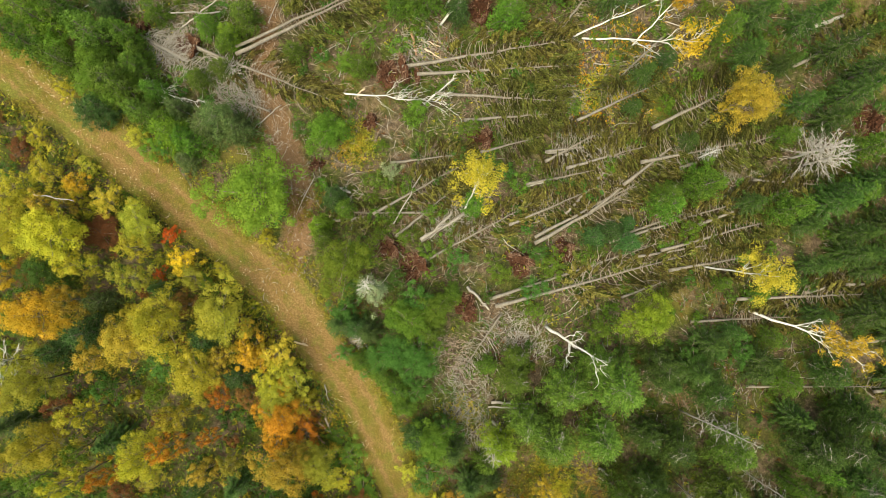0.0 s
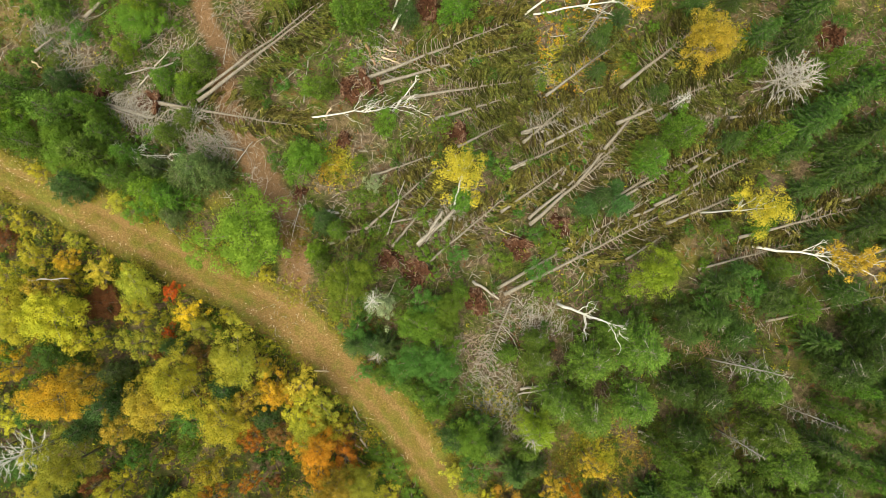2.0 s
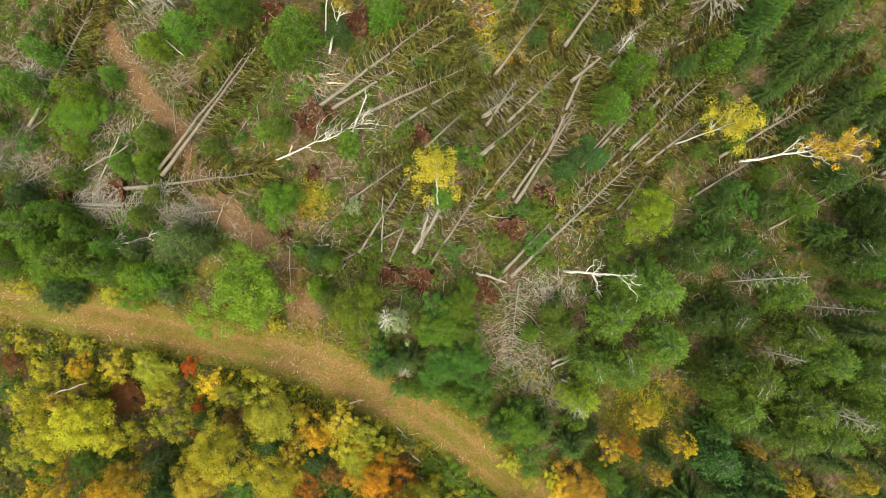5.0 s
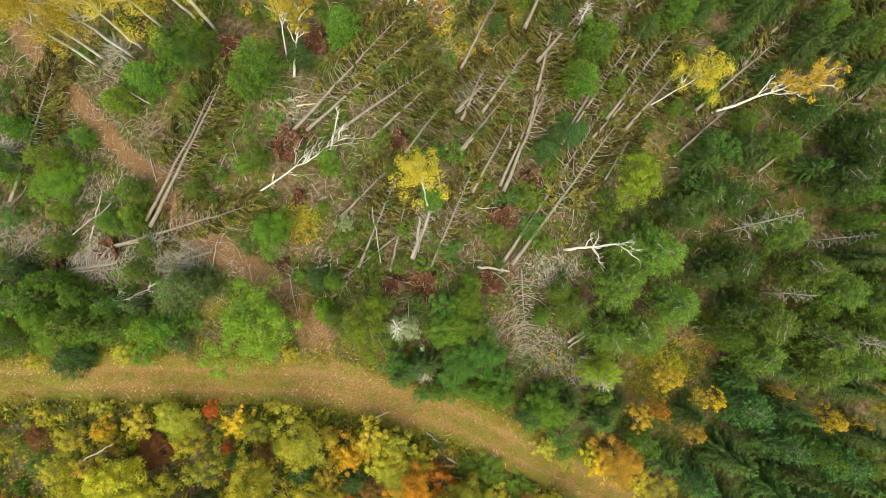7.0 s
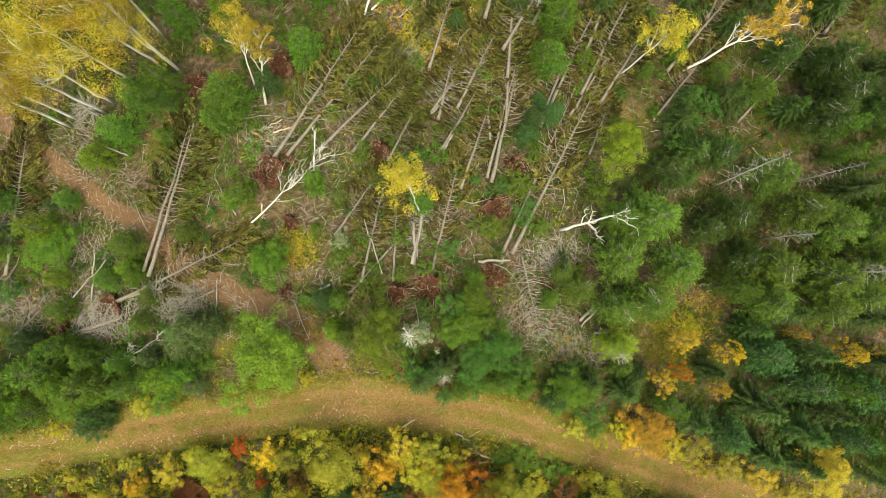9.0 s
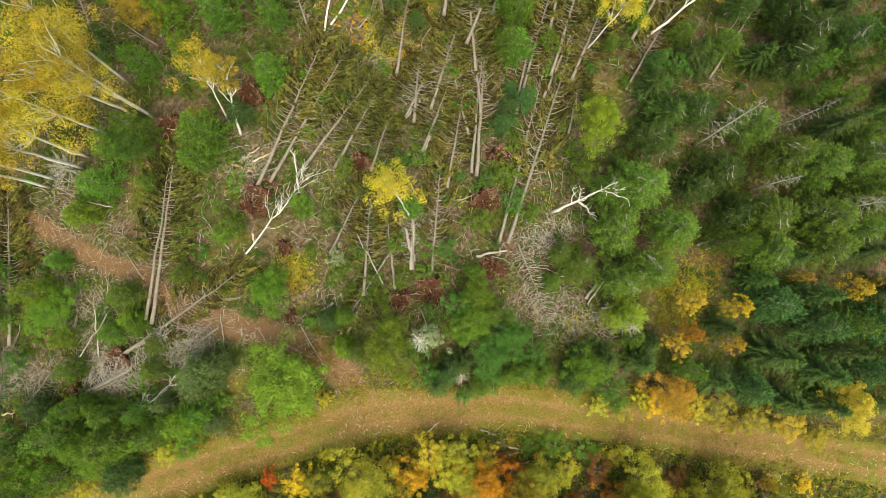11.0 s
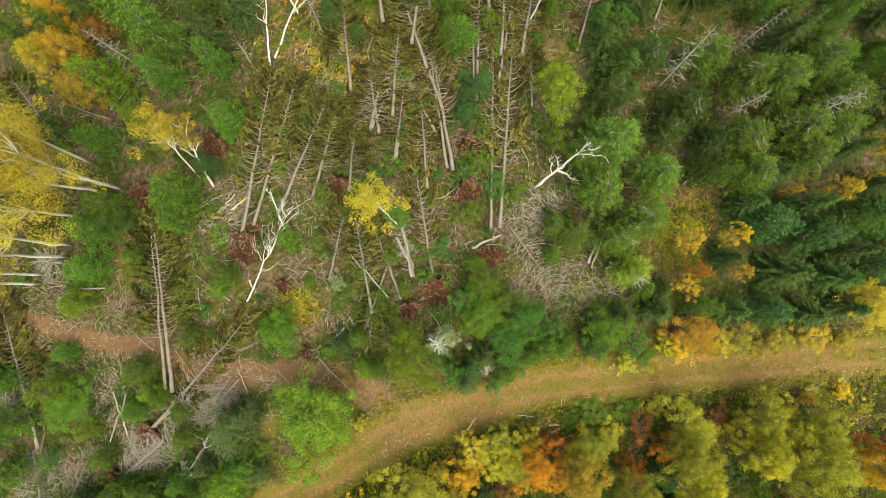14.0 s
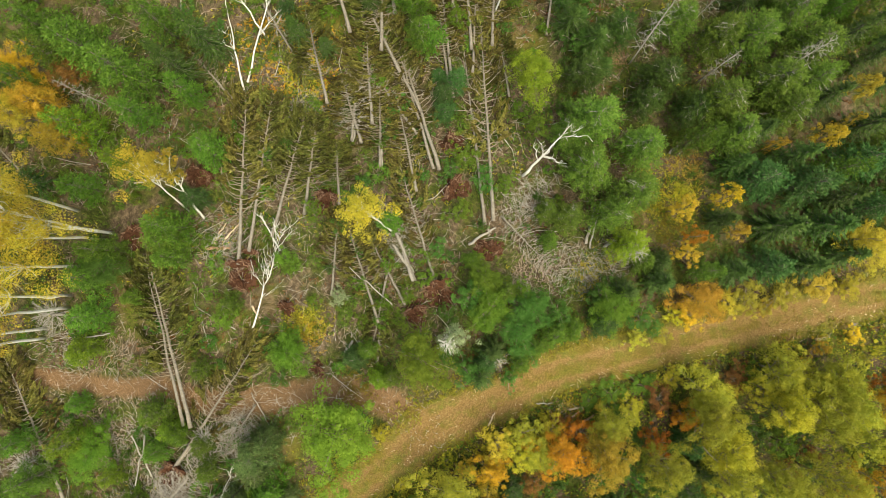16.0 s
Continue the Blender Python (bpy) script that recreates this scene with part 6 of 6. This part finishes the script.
windthrow(38.26, 9.76, 43.82, 11.8, 4.0, "brown")

# heaps of brushwood
brush_heap(-19.08, 31.62, 1.85, SPLINTERS, "pinkish brown heap of splintered twigs", 130, seed=0)
brush_heap(-5.35, 27.24, 1.94, SPLINTERS, "pinkish brown heap of splintered twigs", 130, seed=1)
brush_heap(-26.19, 32.42, 1.39, SPLINTERS, "pinkish brown heap of splintered twigs", 130, seed=2)
brush_heap(-25.28, 30.48, 1.2, SPLINTERS, "pinkish brown heap of splintered twigs", 130, seed=3)
brush_heap(-6.69, -4.75, 1.2, SPLINTERS, "pinkish brown splinters beside split logs", 130, seed=4)
brush_heap(-26.84, 27.89, 1.85, SPLINTERS, "pinkish brown heap of splintered twigs", 130, seed=5)
brush_heap(-7.11, 29.27, 2.87, DEAD, "pale grey heap of broken branches", 130, seed=6)
brush_heap(3.0, 3.1, 1.9, SPLINTERS, "pinkish grey heap of dead bare twigs", 260, long=1.1, seed=7, spread=2.0, curve=0.4)
brush_heap(4.7, 0.3, 2.5, DEAD, "grey tangle of curved dead boughs", 210, long=1.6, seed=8, spread=1.5, curve=0.55)
brush_heap(7.6, 6.5, 1.8, DEAD, "grey tangle of curved dead boughs", 150, long=1.4, seed=32, spread=1.5, curve=0.55)
brush_heap(-27.9, 22.19, 2.31, DEAD, "pale heap of broken branches", 130, seed=9)
brush_heap(23.07, 6.08, 2.08, REDLOG, "reddish brown heap of broken branches", 130, seed=10)
brush_heap(7, -2.38, 1.85, DEAD, "grey broken branches on the ground", 130, seed=11)
brush_heap(-16.6, 17.62, 1.67, DEAD, "pale broken twigs on the skid trail", 30, seed=12)
brush_heap(0.67, 15.02, 2.08, DEAD, "grey broken branches below a snapped birch", 130, seed=13)
brush_heap(6.44, 27.37, 1.62, DEAD, "grey broken branches on the ground", 130, seed=14)
brush_heap(-22.49, 26.54, 2.08, DEAD, "pale broken branches on the skid trail", 30, seed=15)
brush_heap(22.32, 25.13, 1.85, DEAD, "grey brushwood between fallen spruces", 130, seed=16)
brush_heap(-7.21, 27.48, 2.31, DEAD, "pale grey heap of broken branches", 130, seed=17)
brush_heap(-19.64, 30.93, 2.08, DEAD, "pale broken branches beside the skid trail", 30, seed=18)
brush_heap(-25.52, 27.88, 2.55, DEAD, "pale grey heap of broken branches", 130, seed=19)
brush_heap(22.98, 5.8, 1.39, REDLOG, "reddish brown heap of broken branches", 130, seed=20)
brush_heap(24.54, -8.42, 1.85, REDLOG, "brownish heap of broken branches", 130, seed=21)
brush_heap(7.18, 25.91, 2.08, DEAD, "grey broken branches on the ground", 130, seed=22)
brush_heap(-25.15, 23.3, 2.78, DEAD, "grey heap of broken branches", 130, seed=23)
brush_heap(-31.97, 34.84, 2.78, DEAD, "grey heap of dead bare boughs", 130, seed=24)
brush_heap(39.37, -14.45, 2.78, DEAD, "pale grey heap of broken branches", 130, seed=25)
brush_heap(0.8, 3.55, 1.62, DEAD, "grey broken branches", 130, seed=26)
brush_heap(-20.52, 19.72, 2.08, DEAD, "grey heap of curved dead boughs", 130, seed=27)
brush_heap(-20.33, 36.55, 1.85, DEAD, "grey dead brushwood below the birches", 130, seed=28)
brush_heap(-22.33, 34.24, 1.39, DEAD, "pale twigs on the skid trail", 30, seed=29)
brush_heap(-34.3, 28.1, 2.3, DEAD, "grey tangle of curved dead boughs", 230, long=1.6, seed=33, spread=1.2, curve=0.5)
brush_heap(-20.75, 18.96, 2.0, DEAD, "grey fan of curved dead boughs", 260, long=1.7, seed=34, spread=0.5, curve=0.6)
brush_heap(-27.3, 26.6, 1.8, SPLINTERS, "pinkish grey heap of splintered twigs", 260, long=1.0, seed=35, spread=2.0, curve=0.3)
brush_heap(-25.91, 32.27, 1.2, SPLINTERS, "pinkish grey heap of splintered twigs", 150, long=0.9, seed=36, spread=2.0, curve=0.3)
brush_heap(-27.6, 23.0, 1.7, DEAD, "pale grey heap of broken branches", 200, long=1.4, seed=37, spread=1.0, curve=0.4)
brush_heap(27.41, 30.9, 2.08, DEAD, "pale grey brushwood", 130, seed=30)
brush_heap(9.16, 6.25, 1.85, DEAD, "grey dead brushwood", 130, seed=31)

# ---- smaller growth filling the stands ----
WOOD = [(-52, 18), (-42, 13), (-30, 8), (-19, 3), (-10, -3), (-4, -9), (3, -19), (12, -29), (0, -38), (-30, -22), (-50, -2)]
CLEARING = [(-42, 24), (-14, 10), (-2, 5), (10, 0), (26, 2), (42, 14), (40, 44), (10, 52), (-34, 46)]
STAND = [(6, -7), (10, -14), (16, -22), (26, -32), (48, -10), (48, 10), (30, 2), (22, -2), (12, -2)]
FAR = [(-34, 46), (-20, 38), (-4, 44), (10, 48), (30, 44), (44, 20), (50, 28), (38, 52), (4, 60), (-28, 56)]
fill(51, 1300, WOOD, 2.0, lambda r, x, y: leafy_tree(x, y, round(r.uniform(2, 5.5), 1), round(r.uniform(2.0, 3.2), 1), r.choice(["olive", "bluegreen", "green", "bluegreen", "rust", "fir", "orange", "green", "lime"])))
EDGE = [(-44, 17), (-30, 10.8), (-22, 7.2), (-13, 3), (-5, -3.4), (1.6, -10.6), (13, -25), (10, -28), (-1.2, -14), (-8.2, -6.7), (-16, -0.6), (-25, 3.6), (-44, 12.5)]
fill(57, 500, EDGE, 1.7, lambda r, x, y: leafy_tree(x, y, round(r.uniform(1.3, 2.4), 1), round(r.uniform(1.6, 2.3), 1), r.choice(["olive", "turning", "lime", "olive", "amber", "gold"]), "along the track"))
fill(56, 1100, EDGE, 1.0, lambda r, x, y: shrub(x, y, round(r.uniform(0.5, 0.95), 2), round(r.uniform(0.4, 1.0), 1), r.choice(["olive", "turning", "lime", "olive", "lime", "amber", "rust"]), "along the track"))
fill(52, 1500, WOOD, 1.3, lambda r, x, y: MASS.add(x, y, r.uniform(0.7, 1.3), r.uniform(0.8, 2.2), r.choice(["olive", "fir", "bluegreen", "bluegreen", "fir", "green", "rust"])))
MASS.build()
fill(53, 500, STAND, 2.0, lambda r, x, y: conifer_tree(x, y, round(r.uniform(4, 10), 1), round(r.uniform(2.2, 4.0), 1), r.choice(["fir", "young", "spruce"]), "in the dark stand"))
fill(54, 500, FAR, 3.2, lambda r, x, y: conifer_tree(x, y, round(r.uniform(6, 12), 1), round(r.uniform(2.8, 4.4), 1), r.choice(["fir", "spruce", "spruce"]), "behind the clearing"))
fill(55, 900, CLEARING, 1.3, lambda r, x, y: shrub(x, y, round(r.uniform(0.5, 1.1), 2), round(r.uniform(0.5, 1.4), 1), r.choice(["green", "green", "bluegreen", "young", "bluegreen", "spruce"])))
